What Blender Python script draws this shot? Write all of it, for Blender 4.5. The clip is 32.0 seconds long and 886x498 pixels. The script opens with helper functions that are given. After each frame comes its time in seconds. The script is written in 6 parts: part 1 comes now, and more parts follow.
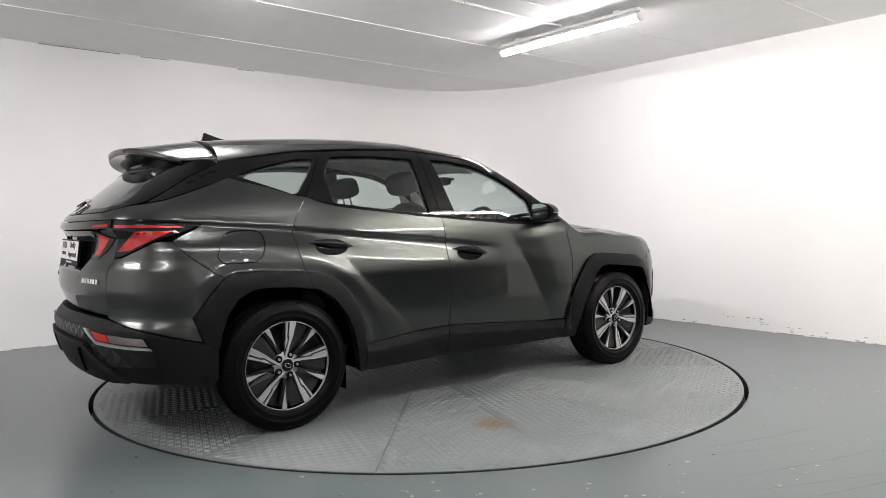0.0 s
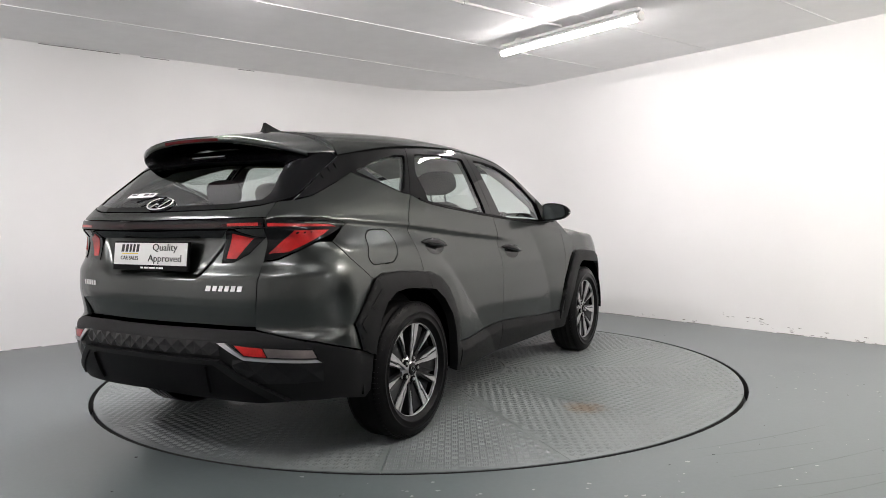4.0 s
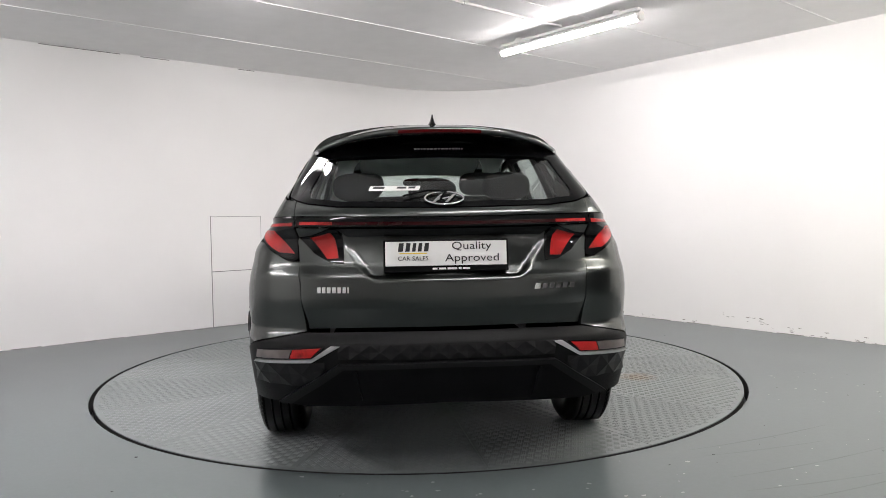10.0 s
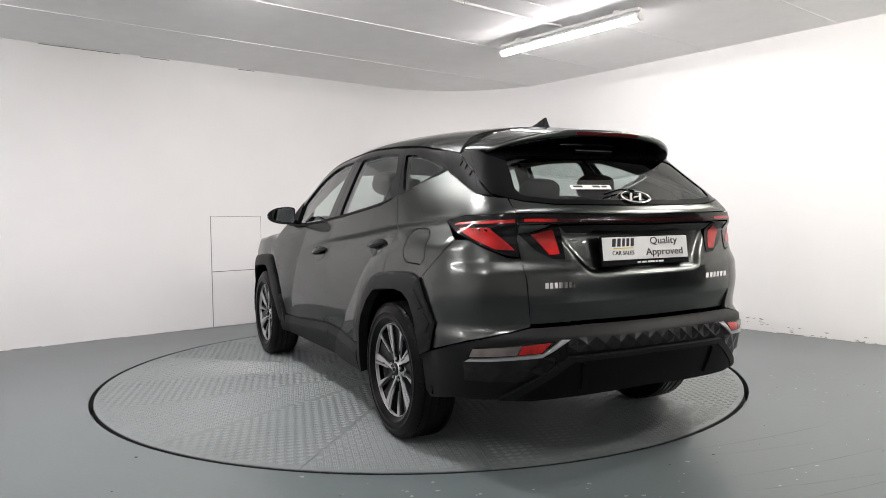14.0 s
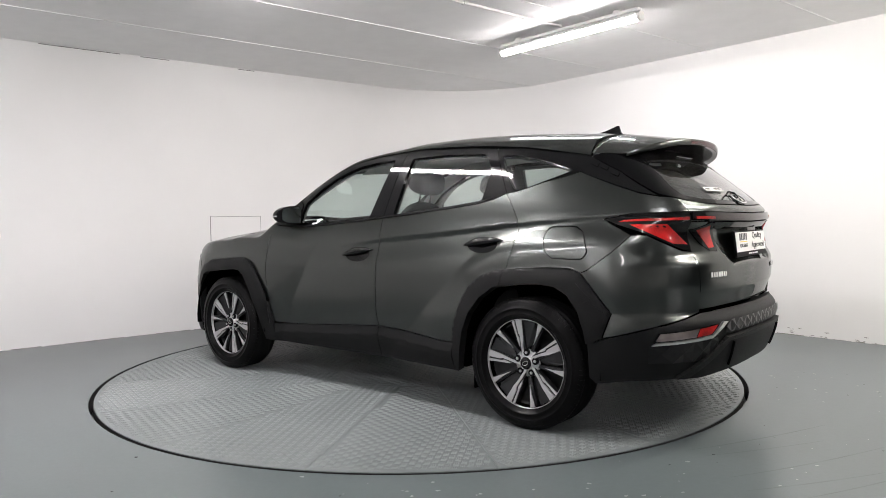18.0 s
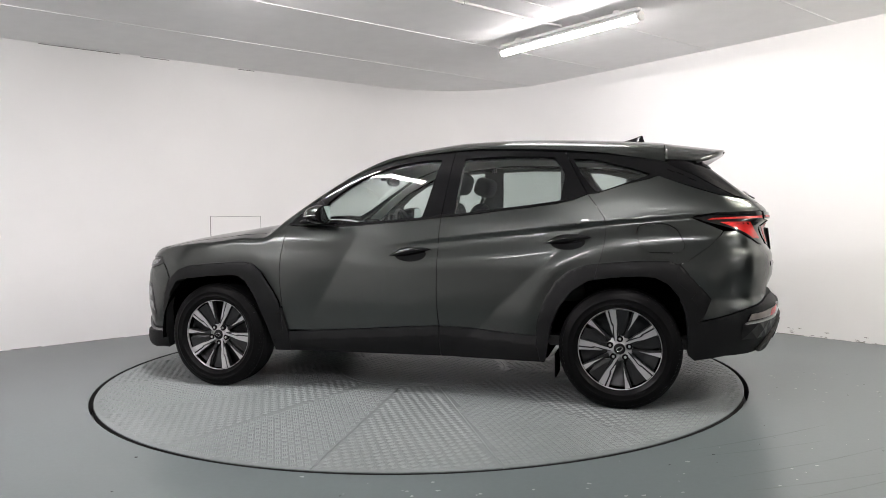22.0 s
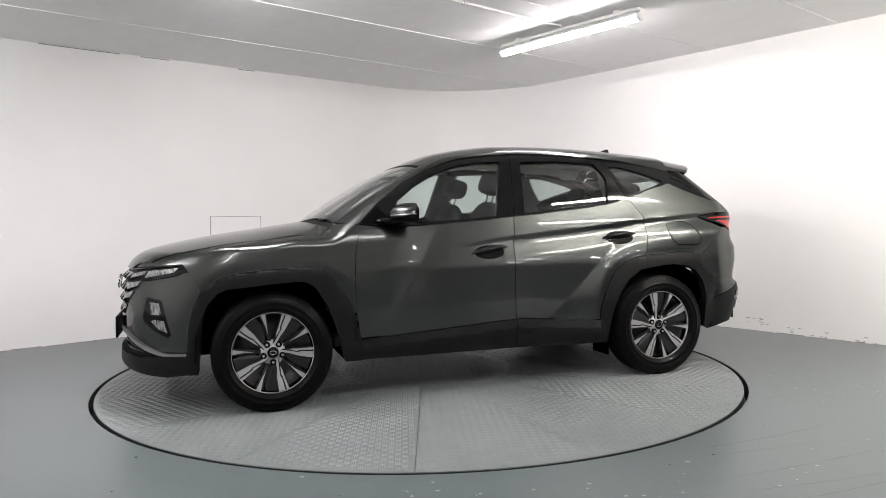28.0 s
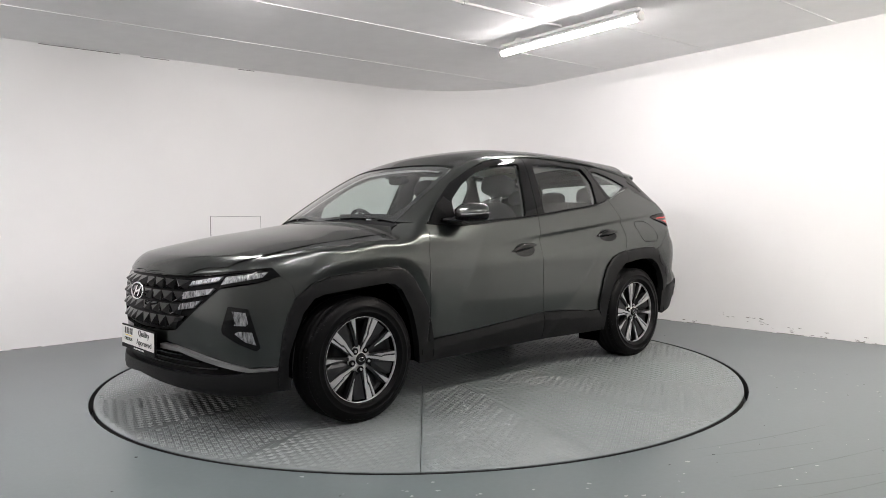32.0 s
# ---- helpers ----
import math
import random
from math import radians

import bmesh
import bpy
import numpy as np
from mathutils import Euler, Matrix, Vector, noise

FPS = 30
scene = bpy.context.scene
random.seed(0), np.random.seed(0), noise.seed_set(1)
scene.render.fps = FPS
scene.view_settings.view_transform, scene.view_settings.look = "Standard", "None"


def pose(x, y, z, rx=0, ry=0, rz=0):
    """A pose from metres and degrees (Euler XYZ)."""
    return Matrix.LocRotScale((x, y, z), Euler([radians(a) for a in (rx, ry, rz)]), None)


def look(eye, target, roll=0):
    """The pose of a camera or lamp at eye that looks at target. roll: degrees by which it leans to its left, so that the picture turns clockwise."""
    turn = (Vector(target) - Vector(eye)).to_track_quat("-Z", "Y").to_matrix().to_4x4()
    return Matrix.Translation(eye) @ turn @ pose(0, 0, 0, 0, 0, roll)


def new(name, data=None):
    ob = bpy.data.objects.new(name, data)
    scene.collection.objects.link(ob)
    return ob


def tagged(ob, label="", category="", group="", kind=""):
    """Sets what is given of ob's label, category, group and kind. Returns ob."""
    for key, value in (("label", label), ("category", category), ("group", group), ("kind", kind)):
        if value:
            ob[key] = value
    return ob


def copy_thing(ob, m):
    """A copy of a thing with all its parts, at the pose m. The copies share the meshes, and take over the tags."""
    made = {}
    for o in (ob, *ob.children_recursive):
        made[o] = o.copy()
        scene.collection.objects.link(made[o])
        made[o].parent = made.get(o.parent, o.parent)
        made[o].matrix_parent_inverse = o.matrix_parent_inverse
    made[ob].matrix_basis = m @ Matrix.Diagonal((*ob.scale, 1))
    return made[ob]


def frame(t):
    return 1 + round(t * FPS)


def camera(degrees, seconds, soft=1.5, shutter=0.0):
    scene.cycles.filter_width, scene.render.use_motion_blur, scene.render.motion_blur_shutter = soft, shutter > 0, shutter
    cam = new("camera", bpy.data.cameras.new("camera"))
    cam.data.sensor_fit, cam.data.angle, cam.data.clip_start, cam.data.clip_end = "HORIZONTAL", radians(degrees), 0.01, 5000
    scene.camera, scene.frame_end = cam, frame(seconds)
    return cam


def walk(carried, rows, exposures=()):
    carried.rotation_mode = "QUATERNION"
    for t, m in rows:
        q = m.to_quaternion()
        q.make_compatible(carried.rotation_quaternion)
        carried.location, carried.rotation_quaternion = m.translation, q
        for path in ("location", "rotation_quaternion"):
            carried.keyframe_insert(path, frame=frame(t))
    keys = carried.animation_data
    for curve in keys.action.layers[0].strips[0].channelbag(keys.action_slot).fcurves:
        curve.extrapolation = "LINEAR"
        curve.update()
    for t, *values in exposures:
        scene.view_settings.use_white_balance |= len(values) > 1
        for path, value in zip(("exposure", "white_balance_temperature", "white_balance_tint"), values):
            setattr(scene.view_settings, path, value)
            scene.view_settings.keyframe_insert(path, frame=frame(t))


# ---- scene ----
cam = camera(63.97, 32.0, soft=0.9)
EYE = (0.0, -5.3745, 1.132)
AIM = (EYE[0] + 3.1035e-2, EYE[1] + 0.99855, EYE[2] - 4.3941e-2)
walk(cam, [(0.0, look(EYE, AIM, -0.817)), (32.0, look(EYE, AIM, -0.817))])

# ---- world and exposure: a closed room lit by its own tubes only
world = bpy.data.worlds.new("world")
scene.world = world
world.use_nodes = True
world.node_tree.nodes["Background"].inputs[0].default_value = (0.8, 0.85, 0.9, 1)
world.node_tree.nodes["Background"].inputs[1].default_value = 0.02
scene.view_settings.exposure = 0.57

# ---- materials
def node_mat(name):
    m = bpy.data.materials.new(name)
    m.use_nodes = True
    nt = m.node_tree
    return m, nt, nt.nodes["Principled BSDF"]


def noise_tex(nt, scale, detail=4.0, rough=0.55, coords="Object", stretch=None):
    tc = nt.nodes.new("ShaderNodeTexCoord")
    n = nt.nodes.new("ShaderNodeTexNoise")
    n.inputs["Scale"].default_value = scale
    n.inputs["Detail"].default_value = detail
    n.inputs["Roughness"].default_value = rough
    if stretch:
        mp = nt.nodes.new("ShaderNodeMapping")
        mp.inputs["Scale"].default_value = stretch
        nt.links.new(tc.outputs[coords], mp.inputs[0])
        nt.links.new(mp.outputs[0], n.inputs[0])
    else:
        nt.links.new(tc.outputs[coords], n.inputs[0])
    return n


def ramp(nt, src, stops):
    r = nt.nodes.new("ShaderNodeValToRGB")
    while len(r.color_ramp.elements) < len(stops):
        r.color_ramp.elements.new(0.5)
    for e, (pos, col) in zip(r.color_ramp.elements, stops):
        e.position = pos
        e.color = (*col, 1) if len(col) == 3 else col
    nt.links.new(src, r.inputs[0])
    return r


def grey(v):
    return (v, v, v)


def bump(nt, b, src, strength, distance):
    k = nt.nodes.new("ShaderNodeBump")
    k.inputs["Strength"].default_value = strength
    k.inputs["Distance"].default_value = distance
    nt.links.new(src, k.inputs["Height"])
    nt.links.new(k.outputs[0], b.inputs["Normal"])
    return k


def plain(name, col, rough=0.5, metal=0.0, coat=0.0, grain=0.0, grain_scale=300.0, spread=0.12, spec=0.5):
    """A surface with faint broad variation, and fine grain if asked."""
    m, nt, b = node_mat(name)
    n = noise_tex(nt, 6.0, 5.0)
    lo = tuple(c * (1 - spread) for c in col)
    hi = tuple(min(1, c * (1 + spread)) for c in col)
    r = ramp(nt, n.outputs[0], [(0.3, lo), (0.7, hi)])
    nt.links.new(r.outputs[0], b.inputs["Base Color"])
    b.inputs["Roughness"].default_value = rough
    b.inputs["Metallic"].default_value = metal
    b.inputs["Coat Weight"].default_value = coat
    b.inputs["Coat Roughness"].default_value = 0.03
    b.inputs["Specular IOR Level"].default_value = spec
    if grain:
        g = noise_tex(nt, grain_scale, 2.0)
        bump(nt, b, g.outputs[0], grain, 0.001)
    return m


def glow(name, col, strength):
    m, nt, b = node_mat(name)
    b.inputs["Base Color"].default_value = (0.8, 0.8, 0.8, 1)
    b.inputs["Emission Color"].default_value = (*col, 1)
    b.inputs["Emission Strength"].default_value = strength
    return m


def pane(name, tint, gloss_rough=0.0, ior=1.5):
    """Thin glass: tinted see-through with a mirror gloss that grows at glancing angles."""
    m, nt, b = node_mat(name)
    nt.nodes.remove(b)
    tr = nt.nodes.new("ShaderNodeBsdfTransparent")
    tr.inputs[0].default_value = (*tint, 1)
    gl = nt.nodes.new("ShaderNodeBsdfGlossy")
    gl.inputs["Roughness"].default_value = gloss_rough
    gl.inputs["Color"].default_value = (1, 1, 1, 1)
    lw = nt.nodes.new("ShaderNodeLayerWeight")
    lw.inputs[0].default_value = 0.5
    pw = nt.nodes.new("ShaderNodeMath")
    pw.operation = "POWER"
    pw.inputs[1].default_value = 4.2
    nt.links.new(lw.outputs["Facing"], pw.inputs[0])
    fr = nt.nodes.new("ShaderNodeMath")
    fr.operation = "MULTIPLY_ADD"
    fr.inputs[1].default_value = 0.9
    fr.inputs[2].default_value = 2.0 * ((ior - 1) / (ior + 1)) ** 2
    fr.use_clamp = True
    nt.links.new(pw.outputs[0], fr.inputs[0])
    mx = nt.nodes.new("ShaderNodeMixShader")
    nt.links.new(fr.outputs[0], mx.inputs[0])
    nt.links.new(tr.outputs[0], mx.inputs[1])
    nt.links.new(gl.outputs[0], mx.inputs[2])
    nt.links.new(mx.outputs[0], nt.nodes["Material Output"].inputs[0])
    return m


def wall_paint():
    m, nt, b = node_mat("white_wall_paint")
    n1 = noise_tex(nt, 0.7, 5.0)
    r = ramp(nt, n1.outputs[0], [(0.3, (0.845, 0.84, 0.835)), (0.7, (0.89, 0.885, 0.88))])
    nt.links.new(r.outputs[0], b.inputs["Base Color"])
    b.inputs["Roughness"].default_value = 0.55
    n2 = noise_tex(nt, 14.0, 6.0)
    bump(nt, b, n2.outputs[0], 0.12, 0.01)
    return m


def floor_paint():
    m, nt, b = node_mat("grey_floor_paint")
    n1 = noise_tex(nt, 1.1, 2.0, 0.5)
    r1 = ramp(nt, n1.outputs[0], [(0.1, (0.096, 0.1145, 0.118)), (0.9, (0.116, 0.1365, 0.140))])
    n2 = noise_tex(nt, 35.0, 5.0, 0.6)
    r2 = ramp(nt, n2.outputs[0], [(0.25, grey(0.94)), (0.75, grey(1.05))])
    mx = nt.nodes.new("ShaderNodeMixRGB")
    mx.blend_type = "MULTIPLY"
    mx.inputs[0].default_value = 1.0
    nt.links.new(r1.outputs[0], mx.inputs[1])
    nt.links.new(r2.outputs[0], mx.inputs[2])
    nt.links.new(mx.outputs[0], b.inputs["Base Color"])
    r3 = ramp(nt, n1.outputs[0], [(0.1, grey(0.26)), (0.9, grey(0.32))])
    nt.links.new(r3.outputs[0], b.inputs["Roughness"])
    n3 = noise_tex(nt, 90.0, 3.0)
    bump(nt, b, n3.outputs[0], 0.06, 0.002)
    return m


def car_paint():
    """Metallic paint: a broad sheen from the flakes under a clear mirror-smooth lacquer."""
    m, nt, b = node_mat("grey_green_metallic_paint")
    nt.nodes.remove(b)
    fl = noise_tex(nt, 900.0, 1.0)
    r = ramp(nt, fl.outputs[0], [(0.35, (0.042, 0.0456, 0.0432)), (0.65, (0.083, 0.0896, 0.0849))])
    base = nt.nodes.new("ShaderNodeBsdfGlossy")
    base.distribution = "BECKMANN"
    base.inputs["Roughness"].default_value = 0.32
    nt.links.new(r.outputs[0], base.inputs["Color"])
    dif = nt.nodes.new("ShaderNodeBsdfDiffuse")
    dif.inputs["Color"].default_value = (0.002, 0.0022, 0.0021, 1)
    both_lobes = nt.nodes.new("ShaderNodeAddShader")
    nt.links.new(base.outputs[0], both_lobes.inputs[0])
    nt.links.new(dif.outputs[0], both_lobes.inputs[1])
    coat = nt.nodes.new("ShaderNodeBsdfGlossy")
    coat.inputs["Roughness"].default_value = 0.012
    fr = nt.nodes.new("ShaderNodeFresnel")
    fr.inputs[0].default_value = 1.45
    mx = nt.nodes.new("ShaderNodeMixShader")
    nt.links.new(fr.outputs[0], mx.inputs[0])
    nt.links.new(both_lobes.outputs[0], mx.inputs[1])
    nt.links.new(coat.outputs[0], mx.inputs[2])
    nt.links.new(mx.outputs[0], nt.nodes["Material Output"].inputs[0])
    return m


WALL = wall_paint()
FLOOR = floor_paint()
CEIL = plain("ceiling_board_paint", (0.885, 0.883, 0.88), 0.7, spread=0.02)
STRIP = plain("ceiling_joint_strip", (0.85, 0.85, 0.85), 0.5, spread=0.02)


def table_steel(name, lo, hi, rough):
    """Painted steel plate, worn, with one rust-brown spill."""
    m, nt, b = node_mat(name)
    n1 = noise_tex(nt, 1.6, 7.0, 0.65)
    r1 = ramp(nt, n1.outputs[0], [(0.3, lo), (0.7, hi)])
    n2 = noise_tex(nt, 30.0, 6.0, 0.7)
    tc = nt.nodes.new("ShaderNodeTexCoord")
    d = nt.nodes.new("ShaderNodeVectorMath")
    d.operation = "DISTANCE"
    d.inputs[1].default_value = SPILL
    nt.links.new(tc.outputs["Object"], d.inputs[0])
    a = nt.nodes.new("ShaderNodeMath")
    a.operation = "MULTIPLY_ADD"
    a.inputs[1].default_value = 0.30
    nt.links.new(n2.outputs[0], a.inputs[0])
    nt.links.new(d.outputs["Value"], a.inputs[2])
    k = ramp(nt, a.outputs[0], [(0.20, grey(0.95)), (0.30, grey(0.0))])
    mx = nt.nodes.new("ShaderNodeMixRGB")
    nt.links.new(k.outputs[0], mx.inputs[0])
    nt.links.new(r1.outputs[0], mx.inputs[1])
    mx.inputs[2].default_value = (0.15, 0.108, 0.07, 1)
    nt.links.new(mx.outputs[0], b.inputs["Base Color"])
    r3 = ramp(nt, n1.outputs[0], [(0.3, grey(rough)), (0.7, grey(rough + 0.15))])
    nt.links.new(r3.outputs[0], b.inputs["Roughness"])
    bump(nt, b, n2.outputs[0], 0.15, 0.003)
    return m


SPILL = (-0.566, -1.475, 0.0)
PLATE = table_steel("painted_steel_plate", (0.130, 0.148, 0.149), (0.178, 0.198, 0.199), 0.30)
LUG = table_steel("worn_steel_tread", (0.165, 0.184, 0.184), (0.228, 0.248, 0.248), 0.30)
GAP = plain("black_gap", (0.012, 0.012, 0.012), 0.8)
TUBE_TINT = (1.0, 0.945, 0.955)
WARM_TINT = (1.0, 0.935, 0.86)
WHITE_PLASTIC = plain("white_plastic", (0.8, 0.8, 0.79), 0.4, spread=0.03)
PAINT = car_paint()
CLAD = plain("dark_grey_moulded_plastic", (0.008, 0.0083, 0.0086), 0.5, spec=0.13, grain=0.25, grain_scale=900)
BLACK_GLOSS = plain("gloss_black", (0.004, 0.004, 0.0045), 0.05, spec=0.28)
FRIT = plain("black_glass_border", (0.003, 0.003, 0.0035), 0.04, spec=0.14)
INSERT = plain("dark_insert_plastic", (0.004, 0.004, 0.0045), 0.3, spec=0.3)
BLACK = plain("black_plastic", (0.0035, 0.0035, 0.004), 0.5, grain=0.2, spec=0.08)
FELT = plain("black_liner_felt", (0.0012, 0.0012, 0.0013), 0.95, spec=0.0)
RUBBER = plain("tyre_rubber", (0.004, 0.004, 0.0043), 0.33, spec=0.08, grain=0.25, grain_scale=60)
ALLOY = plain("machined_alloy", (0.5, 0.5, 0.51), 0.3, 0.6, spread=0.04)
ALLOY_DARK = plain("dark_grey_alloy", (0.04, 0.041, 0.043), 0.35, 0.8)
CHROME = plain("chrome", (0.8, 0.8, 0.81), 0.06, 1.0, spread=0.01)
MIRROR = plain("mirror_glass_silver", (0.74, 0.80, 0.80), 0.01, 1.0, spread=0.005)
SILVER = plain("satin_silver_trim", (0.55, 0.55, 0.55), 0.3, 0.9, spread=0.02)
GLASS = pane("clear_tinted_glass", (0.80, 0.87, 0.85))
DARK_GLASS = pane("rear_tinted_glass", (0.70, 0.76, 0.74))
TRIM = plain("dark_cabin_trim", (0.035, 0.035, 0.036), 0.7, grain=0.3)
HEADLINER = plain("pale_headliner_cloth", (0.80, 0.80, 0.78), 0.9)
FRAME_GREY = plain("grey_frame_trim", (0.13, 0.13, 0.13), 0.8)
CLOTH = plain("black_seat_cloth", (0.04, 0.04, 0.041), 0.85, grain=0.4, grain_scale=600)
def red_lens():
    """Moulded red plastic with rows of small prisms behind a smooth face."""
    m, nt, b = node_mat("red_lens")
    tc = nt.nodes.new("ShaderNodeTexCoord")
    v = nt.nodes.new("ShaderNodeTexVoronoi")
    v.inputs["Scale"].default_value = 240.0
    nt.links.new(tc.outputs["Object"], v.inputs["Vector"])
    n = noise_tex(nt, 9.0, 2.0)
    mx = nt.nodes.new("ShaderNodeMath")
    mx.operation = "MULTIPLY_ADD"
    mx.inputs[1].default_value = 0.5
    nt.links.new(v.outputs["Distance"], mx.inputs[0])
    nt.links.new(n.outputs[0], mx.inputs[2])
    r = ramp(nt, mx.outputs[0], [(0.45, (0.10, 0.0015, 0.0015)), (0.95, (0.55, 0.010, 0.010))])
    nt.links.new(r.outputs[0], b.inputs["Base Color"])
    b.inputs["Roughness"].default_value = 0.35
    b.inputs["Specular IOR Level"].default_value = 0.2
    b.inputs["Coat Weight"].default_value = 0.5
    b.inputs["Coat Roughness"].default_value = 0.02
    return m


RED = red_lens()
DARK_RED = plain("dark_red_lens", (0.07, 0.003, 0.004), 0.15, spec=0.3)
SMOKED = plain("smoked_red_lens", (0.022, 0.002, 0.003), 0.12, spec=0.3)
LAMP_CLEAR = plain("clear_lens", (0.15, 0.125, 0.12), 0.3, 0.3, coat=0.5, spread=0.5)
CHIP = plain("bare_paint_chip", (0.42, 0.43, 0.42), 0.6)
SCUFF = plain("grey_scuff", (0.30, 0.29, 0.28), 0.7, spread=0.4)
STREAK = plain("tyre_streak", (0.092, 0.108, 0.110), 0.35, spread=0.2)
JOINT = plain("grey_shadow_gap", (0.25, 0.25, 0.25), 0.7)
HALL = plain("hall_paint", (0.12, 0.12, 0.12), 0.7)


# ---- mesh helpers
def put(name, bm, material, smooth=False):
    """Links a bmesh as one object."""
    me = bpy.data.meshes.new(name)
    bm.to_mesh(me)
    bm.free()
    if smooth:
        for f in me.polygons:
            f.use_smooth = True
    me.materials.append(material)
    return new(name, me)


def part(name, bm, material, parent, label="", smooth=False):
    ob = put(name, bm, material, smooth)
    ob.parent = parent
    if label:
        ob["label"] = label
    return ob


def box(bm, lo, hi, m=None, bevel=0.0, seg=2):
    lo, hi = Vector(lo), Vector(hi)
    mid, size = (lo + hi) / 2, hi - lo
    got = bmesh.ops.create_cube(bm, size=1.0, matrix=Matrix.LocRotScale(mid, None, size))
    vs = got["verts"]
    if bevel:
        es = list({e for v in vs for e in v.link_edges})
        out = bmesh.ops.bevel(bm, geom=es, offset=bevel, segments=seg, affect="EDGES", profile=0.5)
        vs = list({v for f in out["faces"] for v in f.verts} | {v for v in vs if v.is_valid})
    if m is not None:
        bmesh.ops.transform(bm, matrix=m, verts=vs)
    return vs


def cyl(bm, r1, r2, depth, m, seg=24, caps=True):
    """A cone or cylinder along its own z, centred, placed by m."""
    return bmesh.ops.create_cone(bm, cap_ends=caps, segments=seg, radius1=r1, radius2=r2, depth=depth, matrix=m)["verts"]


def slab(bm, outline, z0, z1):
    """An upright prism over a plan outline."""
    a = [bm.verts.new((x, y, z0)) for x, y in outline]
    b = [bm.verts.new((x, y, z1)) for x, y in outline]
    n = len(a)
    bm.faces.new(a[::-1])
    bm.faces.new(b)
    for i in range(n):
        bm.faces.new((a[i], a[(i + 1) % n], b[(i + 1) % n], b[i]))


def tube(bm, pts, r, seg=8):
    """A round bar through points."""
    rings = []
    pts = [Vector(p) for p in pts]
    for i, p in enumerate(pts):
        d = (pts[min(i + 1, len(pts) - 1)] - pts[max(i - 1, 0)]).normalized()
        u = d.cross(Vector((0, 0, 1)))
        if u.length < 1e-3:
            u = d.cross(Vector((1, 0, 0)))
        u.normalize()
        v = d.cross(u)
        rings.append([bm.verts.new(p + r * (math.cos(k * 2 * math.pi / seg) * u + math.sin(k * 2 * math.pi / seg) * v)) for k in range(seg)])
    for a, b in zip(rings, rings[1:]):
        for k in range(seg):
            bm.faces.new((a[k], a[(k + 1) % seg], b[(k + 1) % seg], b[k]))
    bm.faces.new(rings[0][::-1])
    bm.faces.new(rings[-1])


# ---- the room: two straight walls that meet in a wide curve, and plain walls behind the camera
CEIL_Z = 2.775
NA = Vector((0.790, 0.613))   # along the joints of the ceiling, towards the wall with the lamp
NB = Vector((-0.613, 0.790))  # towards the wall with the hatch
WALL_A, WALL_B, ARC = 3.37, 3.11, 1.5
BACK_A, BACK_B, OPEN_A, END_A, HALL_A, HALL_B = -6.5, -7.5, -1.0, -5.0, 9.0, -18.0


def plan(a, b):
    p = NA * a + NB * b
    return (p.x, p.y)


def wall_piece(name, inner, outer, label, material=WALL):
    bm = bmesh.new()
    slab(bm, inner + outer[::-1], -0.12, CEIL_Z + 0.1)
    bmesh.ops.recalc_face_normals(bm, faces=bm.faces)
    return tagged(put(name, bm, material), label, "wall", kind="structure")


